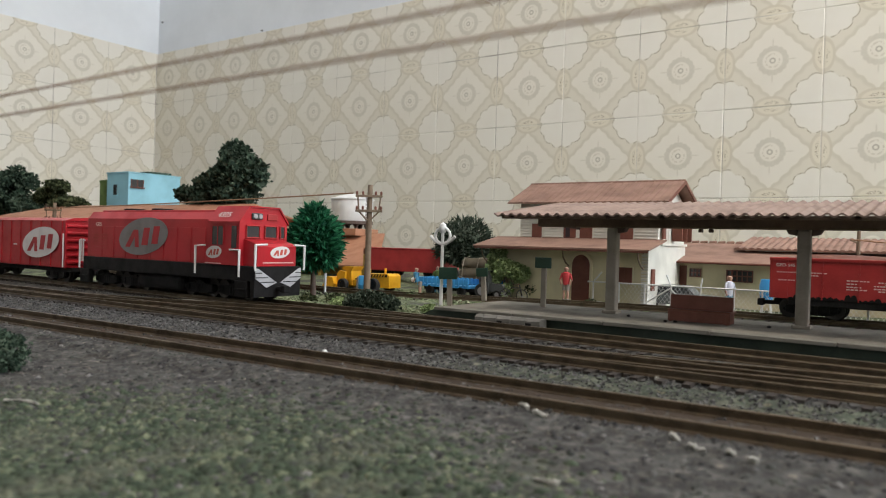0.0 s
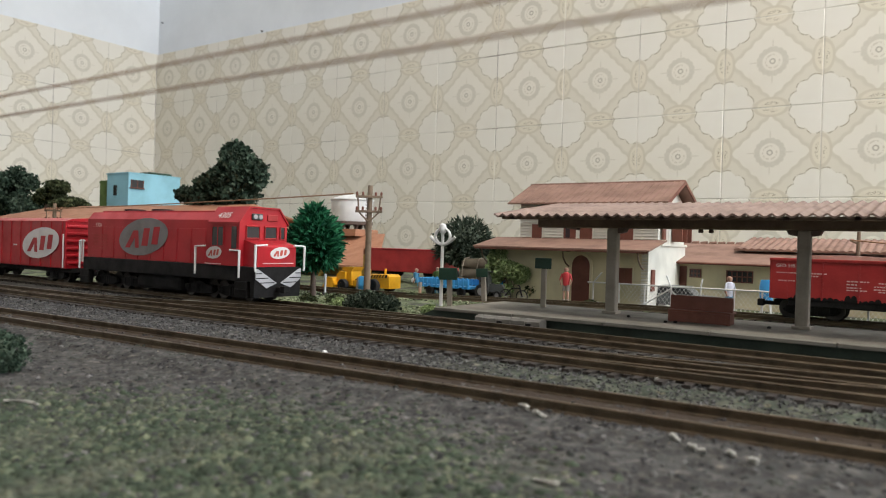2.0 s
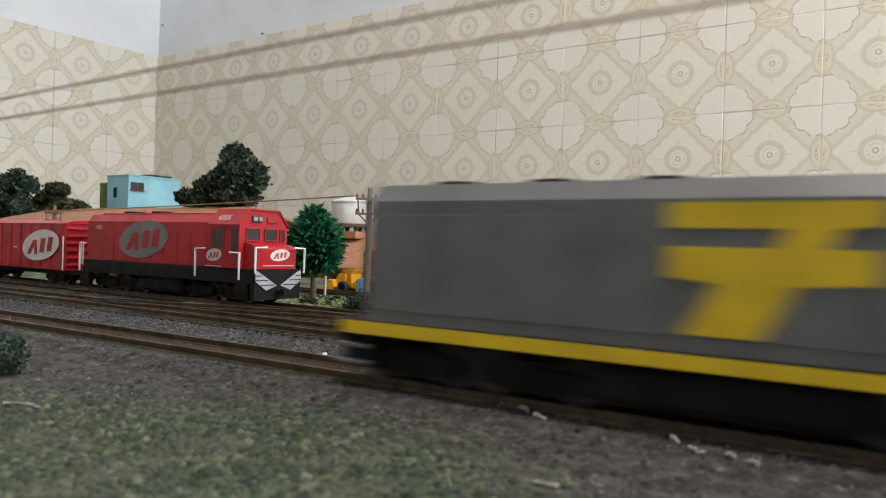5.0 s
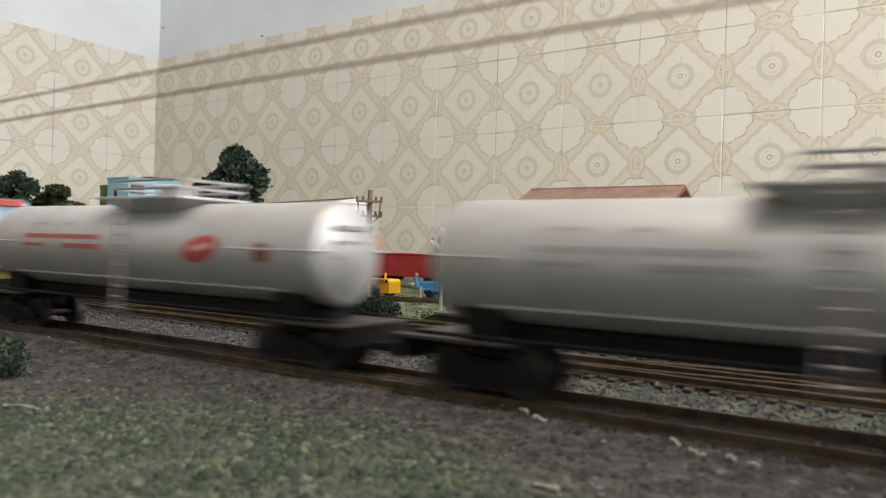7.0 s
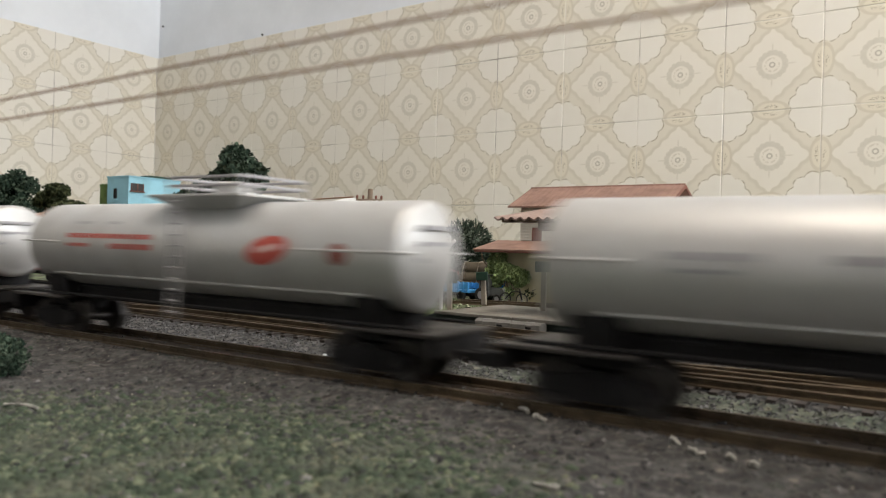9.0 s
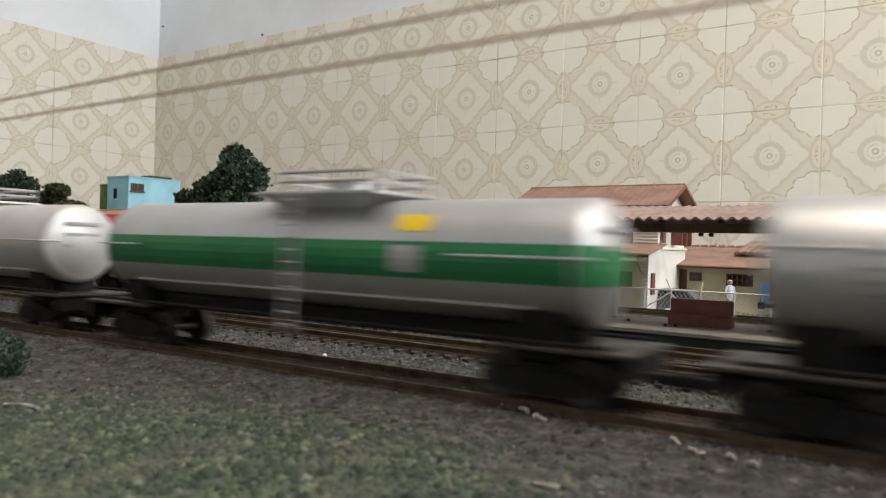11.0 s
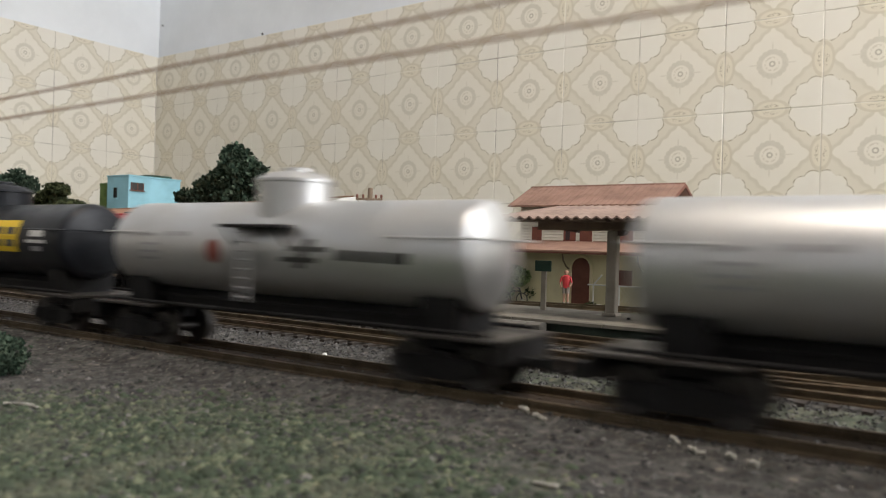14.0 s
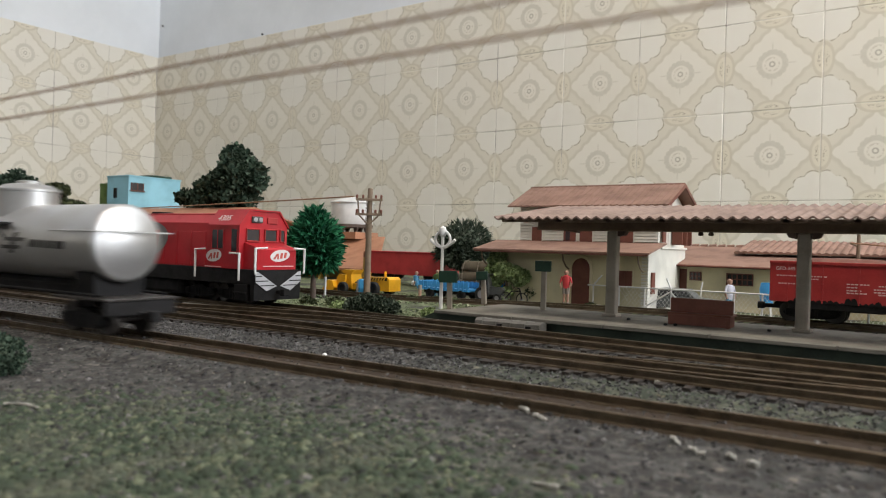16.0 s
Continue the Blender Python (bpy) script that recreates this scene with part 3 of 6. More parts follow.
def handrail(parent, r, zc, x0, x1, mat, z=None):
    b = BM()
    z = zc + 3.5 if z is None else z
    y = -math.sqrt(r * r - (z - zc) ** 2) - 1.6
    rod(b, (x0, y, z), (x1, y, z), 0.32, seg=6)
    n = 5
    for k in range(n):
        x = x0 + (x1 - x0) * (k + 0.3) / n
        rod(b, (x, y, z), (x, y + 2.4, z), 0.25, seg=5)
    rod(b, (x1, y, z), (x1, -y, z), 0.32, seg=6)
    return part("handrail", b, mat, parent)


def long_tank(label, shell, emblem_mat, text_mat, band=None):
    """Long tank wagon with a railed walkway on top: 172 mm over the shell."""
    ob = thing("tank_wagon", place(0, 0, 0), label, "tank wagon", "tank wagons of the moving train")
    half, r, zc = 87.5, 15.0, 34.0
    part("tank", tank_shell(half, r, zc, 2.6, 2.2), shell, ob, smooth=True)
    underframe(ob, 95, r, zc, 73)
    # walkway plate that flares out over the barrel, with its rail
    b = box(BM(), -15, 29, -14.5, 14.5, 49.9, 50.8, 0.2)
    part("walkway", b, shell, ob, "weathered grey walkway plate")
    low = [(-5, -7), (19, -7), (19, 7), (-5, 7)]
    high = [(-14, -13.6), (28, -13.6), (28, 13.6), (-14, 13.6)]
    b = BM()
    v0, v1 = [b.verts.new((x, y, 45.6)) for x, y in low], [b.verts.new((x, y, 49.9)) for x, y in high]
    for k in range(4):
        b.faces.new((v0[k], v0[(k + 1) % 4], v1[(k + 1) % 4], v1[k]))
    b.faces.new(v0[::-1])
    b.faces.new(v1)
    part("walkway_bracket", b, shell, ob, "flared plate bracket under the walkway")
    b = BM()
    for z in (53.4, 56.0):
        tube(b, [(-6, -13, z), (27, -13, z), (27, 13, z), (-6, 13, z), (-6, -13, z)], 0.35)
    for x in (-6, 5, 16, 27):
        for y in (-13, 13):
            rod(b, (x, y, 50.4), (x, y, 56), 0.3, seg=6)
    part("walkway_rail", b, M_GREYOVAL, ob)
    part("hatch", lathe(BM(), [(6, 50.4), (6, 53.6), (6.6, 53.8), (6.6, 54.4), (4.5, 55.4), (0, 55.6)], 20, Matrix.Translation((9, 0, 0))), shell, ob, smooth=True)
    part("valve", lathe(BM(), [(1.5, 50.4), (1.5, 54), (0, 54.6)], 12, Matrix.Translation((21, -4, 0))), shell, ob, smooth=True)
    ladder(ob, 1.5, -16.6, 13, -15.8, 50.0, 5.6, M_GREYOVAL, 11)
    handrail(ob, r, zc, 52, 86, shell, zc + 1)
    handrail(ob, r, zc, -84, -66, shell, zc + 1)
    for y in (-1, 1):
        part("belly_pipe", rod(BM(), (-72, y * 11.1, 23.6), (72, y * 11.1, 23.6), 0.42, seg=6), shell, ob)
    if band:
        b = decal(BM(), -82, 82, 29.0, 38.0, r, zc)
        part("painted_band", b, M_GREENBAND, ob, "green painted stripe")
        b = lathe(BM(), [(q + 0.12, z + 0.12) for q, z in end_profile(half, r, 2.6, 2.2)][::-1], 96, Matrix.Translation((0, 0, zc)) @ Matrix.Rotation(math.pi / 2, 4, "Y"))
        bmesh.ops.bisect_plane(b, geom=list(b.verts) + list(b.edges) + list(b.faces), plane_co=(0, 0, 29.0), plane_no=(0, 0, -1), clear_outer=True)
        bmesh.ops.bisect_plane(b, geom=list(b.verts) + list(b.edges) + list(b.faces), plane_co=(0, 0, 38.0), plane_no=(0, 0, 1), clear_outer=True)
        part("painted_band", b, M_GREENBAND, ob, "green painted stripe")
        part("placard", decal(BM(), 35, 45, 40.6, 44.6, r, zc, 0.2), M_YELLOW, ob, "yellow placard")
        part("placard", decal(BM(), 34.5, 43.5, 30.4, 37, r, zc, 0.25), M_GREYOVAL, ob, "pale grey placard")
    if emblem_mat is not None:
        part("emblem", emblem(BM(), 39.5, 34.4, 8.2, 3.9, 0.22, r, zc), emblem_mat, ob, "tilted oval company emblem")
        for k in range(3):
            part("emblem_bar", decal(BM(), 35.6 + k * 3.1, 37.8 + k * 3.1, 33.6 + k * 0.5, 35.4 + k * 0.5, r, zc, 0.24, slant=0.4), M_PALEMARK if emblem_mat is M_REDMARK else M_PALEOVAL, ob)
        part("hazard_mark", emblem(BM(), 65.5, 34.0, 3.2, 3.0, 0, r, zc), M_BROWNMARK, ob, "small dull red mark")
        for x0, x1, z0, z1 in ((-59, -12, 36.4, 38.0), (-59, -46, 33.4, 34.6), (-34, -12, 33.0, 34.8), (-56, -46, 41.2, 42.2), (-37, -31, 41.2, 42.2)):
            u = x0
            while u < x1 - 0.5:
                w = 1.4 + (u * 0.37) % 1.3
                part("lettering", decal(BM(), u, min(x1, u + w), z0, z1, r, zc), text_mat if z1 < 41 else M_GREYOVAL, ob)
                u += w + 0.6
    elif not band:
        for x0, x1, z0, z1 in ((-58, -40, 35.6, 37.2), (-56, -44, 33.0, 33.9), (-28, -14, 35.4, 37.2), (30, 50, 35.6, 37.6)):
            part("lettering", decal(BM(), x0, x1, z0, z1, r, zc), M_GREYOVAL, ob)
    for k in range(3):
        part("end_lettering", box(BM(), half - 0.9 - 0.3 * k, half + 0.15 - 0.3 * k, -7.5, 5.5, 41.0 - k * 4.2, 42.2 - k * 4.2), M_GREYOVAL, ob)
    return ob


def dome_tank(label, shell, black=False):
    """Shorter tank wagon with a large expansion dome: 145 mm over the shell."""
    ob = thing("tank_wagon", place(0, 0, 0), label, "tank wagon", "tank wagons of the moving train")
    half, r, zc = 71.0, 14.2, 34.6
    part("tank", tank_shell(half, r, zc, 3.2 if black else 2.2, 2.0), shell, ob, smooth=True)
    underframe(ob, 78, r, zc, 59)
    mid = -1.0 if black else 1.0
    part("dome", lathe(BM(), [(11.2, 42), (11.2, 54.0), (11.7, 54.2), (11.7, 55.0), (11, 55.5), (8.5, 56.9), (4, 57.6), (0, 57.6)], 40, Matrix.Translation((mid, 0, 0))), shell, ob, "expansion dome", smooth=True)
    part("hatch", lathe(BM(), [(4.5, 57.2), (4.5, 58.4), (3.5, 58.8), (0, 59.0)], 20, Matrix.Translation((mid, 0, 0))), shell, ob, smooth=True)
    part("step_platform", box(BM(), -12, 13, -18.5, -10, 40.4, 41.4, 0.2), M_BLACK, ob, "dark step platform beside the dome")
    for x in (-10, 11):
        part("bracket", rod(BM(), (x, -18, 40.4), (x, -13.6, 35), 0.4, seg=6), M_BLACK, ob)
    ladder(ob, -3, -16.6, 19.5, -16.6, 40.4, 5.2, M_BLACK if black else M_GREYOVAL, 8)
    handrail(ob, r, zc, 46, 72.5, shell, 38.6)
    handrail(ob, r, zc, -70, -52, shell, 38.6)
    if black:
        part("placard", decal(BM(), 20.5, 39.5, 30, 42, r, zc), M_YELLOW, ob, "yellow placard with dark bars")
        for x0, x1, z0, z1 in ((22, 28.5, 36.6, 39.4), (31, 37.5, 36.6, 39.4), (22, 28.5, 32, 34.6), (31, 37.5, 32, 34.6)):
            part("placard_bar", decal(BM(), x0, x1, z0, z1, r, zc, 0.2), M_DARKMARK, ob)
        for x0, x1, z0, z1, mt in ((-58, -28, 40.8, 43.4, M_WHITEMARK), (-46, -20, 36, 38.6, M_GREYOVAL), (-60, -50, 36.6, 38, M_GREYOVAL), (-60, -50, 34.2, 35.4, M_GREYOVAL), (-40, -24, 34, 35, M_GREYOVAL), (-58, -52, 30, 32.6, M_GREYOVAL), (48, 57, 36, 38.6, M_WHITEMARK), (46, 59, 33.6, 34.8, M_WHITEMARK), (49, 56, 30.6, 32.4, M_GREYOVAL)):
            part("lettering", decal(BM(), x0, x1, z0, z1, r, zc), mt, ob)
    else:
        part("hazard_mark", emblem(BM(), -18.6, 33.4, 3.4, 3.6, 0, r, zc), M_BROWNMARK, ob, "round dull red mark")
        for x0, x1, z0, z1, sl in ((11.5, 26, 34.2, 35.6, 0.6), (8.5, 22, 31.2, 32.6, 0.6), (13.5, 17, 29.6, 37.6, 0.6), (29, 33.8, 32.2, 35.0, 0.3), (34.8, 39.5, 32.1, 34.9, 0.3), (40.5, 45, 32.0, 34.8, 0.3), (46, 52, 31.9, 34.7, 0.3)):
            part("lettering", decal(BM(), x0, x1, z0, z1, r, zc, slant=sl), M_DARKMARK, ob, "dark slanted company mark" if x0 < 20 else "")
        for x0, x1, z0, z1 in ((-54, -45, 37.4, 38.4), (-54, -43, 34.6, 35.4), (-54, -43, 32.2, 33.0), (-54, -44, 30, 30.8), (-42, -30, 37.6, 39)):
            part("lettering", decal(BM(), x0, x1, z0, z1, r, zc), M_GREYOVAL, ob)
    return ob


def freight_engine():
    """The grey engine that pulls the train, its cab end towards the first wagon."""
    ob = thing("locomotive", place(0, 0, 0), "grey and yellow diesel locomotive with a pale blue cab end", "locomotive")
    L = 93.0
    hood = part("hood", prism(BM(), [(-14.8, 17.6), (14.8, 17.6), (14.8, 47.4), (11.5, 51.6), (-11.5, 51.6), (-14.8, 47.4)], -84, 66, "x"), M_GREYLOCO, ob, "long grey hood")
    for k in range(8):
        part("door_panel", box(BM(), -80 + k * 15, -67.5 + k * 15, -15.1, -14.75, 20.5, 44, 0.12), M_GREYLOCO, hood)
    for x in (-66, -40, -14):
        part("fan", lathe(BM(), [(6.5, 51.5), (6.5, 52.8), (5.5, 53), (0, 53)], 24, Matrix.Translation((x, 0, 0))), M_BLACK, hood, smooth=True)
    cab = part("cab", prism(BM(), [(-15.6, 33.5), (15.6, 33.5), (15.6, 47.6), (11, 52.8), (-11, 52.8), (-15.6, 47.6)], 60, 91, "x"), M_GREYLOCO, ob, "grey upper cab")
    part("cab_base", box(BM(), 62, 91, -13.6, 13.6, 17.6, 33.5, 0.4), M_BLACK, ob, "dark recessed cab base behind the steps")
    part("cab_end", prism(BM(), [(-15.2, 34.5), (15.2, 34.5), (15.2, 47.4), (11.6, 51.4), (-11.6, 51.4), (-15.2, 47.4)], 91, 91.8, "x"), M_BLUECAB, cab, "pale blue cab end")
    for y in (-10, 3):
        part("window", box(BM(), 91.8, 92.2, y, y + 7, 39.5, 46.5, 0), M_GLASS, cab)
    part("number_board", box(BM(), 89.5, 93, -9.5, 9.5, 49.4, 52.2, 0.4), M_REDMARK, cab, "red number board")
    part("end_panel", box(BM(), 91, 91.7, -13.4, 13.4, 18, 33.4, 0.2), M_OCHREPAINT, ob, "weathered yellow lower end panel")
    for k in range(3):
        part("grab_rail", tube(BM(), [(64, -15.9, 22.6 + k * 4), (92.4, -15.9, 22.6 + k * 4), (92.4, 15.9, 22.6 + k * 4)], 0.7, 6), M_OCHREPAINT, ob)
    for x in (64, 76, 92.4):
        part("stanchion", rod(BM(), (x, -15.9, 17.6), (x, -15.9, 33.5), 0.6, seg=6), M_OCHREPAINT, ob)
    for y0, y1 in ((-15.95, -15.6), (15.6, 15.95)):
        part("window", box(BM(), 67, 82, y0, y1, 39, 46.5, 0), M_GLASS, cab)
    part("emblem", prism(BM(), [(-6, 21), (0, 31), (-9, 32), (-9, 38), (10, 38), (12, 41.6), (-9, 41.6), (-9, 46.6), (28, 46.6), (28, 42.2), (21, 41.6), (19, 38), (27, 38), (27, 32), (14, 31), (8, 21)], -15.35, -15.12, "y"), M_YELLOW, ob, "blocky yellow company mark")
    part("deck", box(BM(), -L, L, -16, 16, 13.6, 17.6, 0.4), M_BLACK, ob)
    part("sill_stripe", prism(BM(), [(-L + 2, 14.2), (58, 14.2), (64, 12), (68, 12), (68, 17), (-L + 2, 17.4)], -16.4, -16.1, "y"), M_YELLOW, ob, "yellow sill stripe")
    part("fuel_tank", box(BM(), -26, 26, -13, 13, 4.5, 13.6, 2), M_BLACK, ob)
    for x in (-88, 86):
        for z in (6.4, 10.6):
            part("step", box(BM(), x - 5, x + 5, -16.4, 16.4, z, z + 1, 0.2), M_GREYLOCO, ob)
        part("step_back", box(BM(), x - 5, x + 5, -13, 13, 5.6, 13.6, 0.3), M_BLACK, ob)
    for sgn in (-1, 1):
        coupler(ob, sgn * L, sgn)
        for dx in (-16, 16):
            bogie(ob, sgn * 56 + dx)
    return ob


TANK_A = long_tank("weathered white tank wagon with a red oval emblem", M_TANKWHITE, M_REDMARK, M_REDMARK)
TRAIN = [(freight_engine(), -428.0, 60), (TANK_A, -226.7, 72)]
TRAIN.append((long_tank("weathered white tank wagon with a black oval emblem", M_TANKWHITE, M_DARKMARK, M_GREYOVAL), -19.2, 72))
TRAIN.append((copy_thing(TANK_A, place(0, 0, 0)), 188.3, 72))
TRAIN.append((long_tank("weathered white tank wagon with small grey lettering", M_TANKWHITE, None, M_GREYOVAL), 395.8, 72))
TRAIN.append((long_tank("silver tank wagon with a broad green stripe", M_SILVER, None, M_GREYOVAL, band=True), 603.3, 72))
W = dome_tank("weathered silver tank wagon with a large dome and a red mark", M_SILVER)
TRAIN.append((W, 791.5, 58))
TRAIN.append((dome_tank("black tank wagon with a dome and a yellow placard", M_TANKBLACK, True), 964.8, 58))
TRAIN.append((copy_thing(W, place(0, 0, 0)), 1133.5, 58))
TRAIN.append((copy_thing(W, place(0, 0, 0)), 1309.8, 58))

# ---------------------------------------------------------------- platform and its canopy
M_WOOD = paint("weathered_pole_wood", (0.20, 0.145, 0.10), 0.8, 0.3, fine=900, coarse=90)
M_SIGNGREEN = paint("dark_green_sign", (0.012, 0.05, 0.03), 0.5, 0.2)
M_PLASTICWHITE = paint("white_plastic", (0.74, 0.75, 0.74), 0.45, 0.1)
M_ORANGE = paint("orange_brown_roof", (0.40, 0.19, 0.11), 0.7, 0.15)
M_OCHRE = paint("ochre_wall", (0.50, 0.33, 0.08), 0.7, 0.2)
M_LOADER = paint("yellow_machine", (0.82, 0.41, 0.02), 0.4, 0.15)
M_BLUE = paint("bright_blue_plastic", (0.055, 0.36, 0.75), 0.4, 0.12)
M_TURQ = paint("pale_blue_house_render", (0.28, 0.57, 0.68), 0.75, 0.12, fine=500, coarse=25)
M_MOSS = paint("moss_green_block", (0.08, 0.13, 0.035), 0.85, 0.3)
M_TARP = paint("brown_tarpaulin", (0.15, 0.125, 0.09), 0.85, 0.3)
M_RUBBER = paint("black_rubber", (0.02, 0.02, 0.02), 0.8, 0.2)
M_DARKCAR = paint("dark_grey_car_paint", (0.09, 0.10, 0.10), 0.4, 0.2)
M_GREYPLASTIC = paint("grey_track_cover", (0.15, 0.145, 0.13), 0.7, 0.3)
M_BONE = paint("bleached_fragment", (0.34, 0.335, 0.30), 0.85, 0.6, fine=1600, coarse=420)
M_SKIN = paint("figure_flesh_paint", (0.42, 0.24, 0.17), 0.6, 0.1)
M_SHIRT = paint("figure_red_paint", (0.50, 0.04, 0.045), 0.6, 0.1)
M_TROUSER = paint("figure_grey_paint", (0.26, 0.23, 0.20), 0.6, 0.1)
M_FIGBLUE = paint("figure_blue_paint", (0.04, 0.19, 0.33), 0.6, 0.1)
M_FIGWHITE = paint("figure_pale_paint", (0.55, 0.57, 0.66), 0.6, 0.1)
M_CHEVRON = paint("grey_white_chevron", (0.44, 0.45, 0.47), 0.5, 0.2)
M_WIRE = paint("brown_line_wire", (0.32, 0.17, 0.09), 0.6, 0.2)

PZ = 5.3
plat = thing("platform", place(0, 0, 0), "low concrete station platform with a dark green face", "platform", kind="structure")
b = prism(BM(), [(-228, -4), (700, -4), (700, PZ - 1.0), (-208, PZ - 1.0)], 293.5, 357, "y")
part("platform_face", b, M_PLATSIDE, plat, "dark green platform face")
part("platform_top", prism(BM(), [(-209, PZ - 1.0), (700, PZ - 1.0), (700, PZ), (-206, PZ)], 294.5, 358, "y"), M_PLATTOP, plat, "worn grey-brown concrete surface")
for k in range(14):
    x = -207 + k * 44
    part("edge_stone", box(BM(), x + 0.3, x + 43.7, 290.5, 295.5, PZ - 1.3, PZ + 0.25 + random.uniform(-0.1, 0.1), 0.25), M_PLATEDGE, plat)


def canopy():
    ob = thing("platform_canopy", place(0, 0, 0), "corrugated terracotta canopy on square posts over the platform", "canopy")
    x0, x1, pitch = -179.0, 330.0, 4.75
    v0, n = BM(), 12
    rows = {}
    xs = [x0 + i * pitch / n for i in range(int((x1 - x0) / pitch * n))]
    slope = [(299, 51.0), (372, 60.6)]
    for top in (1, 0):
        for j, (y, z) in enumerate(slope):
            rows[top, j] = [v0.verts.new((x, y, z + 0.6 + 0.6 * math.cos(2 * math.pi * (x - x0) / pitch) - (0 if top else 0.8))) for x in xs]
    for i in range(len(xs) - 1):
        v0.faces.new((rows[1, 0][i], rows[1, 0][i + 1], rows[1, 1][i + 1], rows[1, 1][i]))
        v0.faces.new((rows[0, 0][i + 1], rows[0, 0][i], rows[0, 1][i], rows[0, 1][i + 1]))
        for j in (0, 1):
            v0.faces.new((rows[0, j][i], rows[0, j][i + 1], rows[1, j][i + 1], rows[1, j][i]))
    part("roof_sheet", v0, M_CANOPY, ob, "scalloped corrugated roof sheet", smooth=True)
    part("beam", box(BM(), -173, x1, 333, 341, 46.8, 52.6, 0.4), M_WOOD, ob, "brown longitudinal beam")
    part("fascia", box(BM(), x0 + 2, x1, 303, 305, 49.6, 51.2, 0.3), M_WOOD, ob)
    for x in range(-172, 330, 24):
        part("rafter", prism(BM(), [(303, 49.6), (372, 58.6), (372, 60.0), (303, 51.0)], x, x + 2.2, "x"), M_BEAM, ob)
    for x in (-133.5, -49.2, 35, 119, 203, 287):
        part("post", box(BM(), x - 2.6, x + 2.6, 334.3, 339.7, PZ, 46.9, 0.9), M_POST, ob)
        part("post_foot", box(BM(), x - 3.6, x + 3.6, 333.3, 340.7, PZ, PZ + 1.4, 0.3), M_POST, ob)
        for s in (-1, 1):
            if x > -100 or s > 0:
                part("bracket", prism(BM(), [(x + s * 2.9, 46.8), (x + s * 7, 46.8), (x + s * 6, 44.9), (x + s * 2.9, 44.3)], 335, 339, "y"), M_BEAM, ob)
    part("bracket", prism(BM(), [(-172, 49.8), (-160, 46.8), (-152, 45.6), (-152, 47.2), (-160, 50)], 335, 339, "y"), M_BEAM, ob)
    # two small plain pegs hanging under the beam; no lamps
    for x in (-91.5, -87):
        part("hanging_peg", lathe(BM(), [(0, 45.0), (1.0, 45.1), (1.2, 45.9), (0.8, 46.9)], 14, Matrix.Translation((x, 335, 0))), M_BEAM, ob, smooth=True)
    return ob


canopy()

bench = thing("platform_bench", place(-88, 327, PZ), "brown wooden double bench on the platform", "bench")
part("backrest", box(BM(), -13.4, 13.4, -1.2, 0.6, 5.4, 11.7, 0.3), M_BROWN, bench)
part("seat", box(BM(), -13.4, 13.4, -5.2, 6, 4.6, 5.5, 0.25), M_BROWN, bench)
part("front_board", box(BM(), -13.2, 13.2, -4.9, -4.1, 0.2, 4.6, 0.2), M_BROWN, bench)
for x in (-12.6, 11.4):
    part("end_panel", box(BM(), x, x + 1.2, -5, 5.8, 0, 4.6, 0.2), M_BROWN, bench)

# white crossing marker with curled arms
mark = thing("crossing_marker", place(-212, 304, PZ - 0.2), "white marker post with curled arms and an egg finial", "sign")
part("post", rod(BM(), (0, 0, 0), (0, 0, 37), 1.0, 0.8), M_PLASTICWHITE, mark, smooth=True)
part("finial", lathe(BM(), [(0, 36.4), (1.4, 37.2), (2.1, 39.2), (1.6, 41.4), (0, 42.6)], 16), M_PLASTICWHITE, mark, smooth=True)
ring = [(4.6 * math.cos(a), 0, 35.6 + 4.0 * math.sin(a)) for a in (2 * math.pi * k / 22 for k in range(23))]
part("ring", tube(BM(), ring, 0.75, 8), M_PLASTICWHITE, mark, smooth=True)
arc = [(x, 0, 31.4 + 0.085 * x * x - 0.0004 * x ** 4 + (0.4 if abs(x) > 7 else 0)) for x in np.linspace(-7.6, 7.6, 17)]
part("arm", tube(BM(), [tuple(map(float, p)) for p in arc], 0.85, 8), M_PLASTICWHITE, mark, smooth=True)


def name_board(x, y, w, h, z, lean, wide_post):
    ob = thing("platform_sign", place(x, y, PZ - 0.1, 0, 0, lean), "small dark green board on a grey post", "sign", "platform signs")
    part("post", box(BM(), -wide_post / 2, wide_post / 2, -0.8, 0.8, 0, z + h * 0.4, 0.25), M_POST, ob)
    part("board", box(BM(), -w / 2, w / 2, -1.9, -0.8, z, z + h, 0.3), M_SIGNGREEN, ob)
    return ob


name_board(-206.5, 304, 11, 6, 13.5, -2, 2.6)
name_board(-213, 348, 7.5, 4.8, 13.6, -4, 2.8)
name_board(-172, 340, 9.3, 5.6, 20.2, 0, 2.8)

# ---------------------------------------------------------------- station building
st = thing("station_building", place(0, 0, 0), "two-storey station with white boarding, brown shutters and terracotta roofs", "building")


def gable_roof(parent, x0, x1, ya, yr, yb, ze, zr, mat, thick=1.1, label=""):
    for a, bb in ((ya, yr), (yb, yr)):
        z0 = ze
        part("roof", prism(BM(), [(a, z0), (bb, zr), (bb, zr + thick), (a, z0 + thick)], x0, x1, "x"), mat, parent, label)


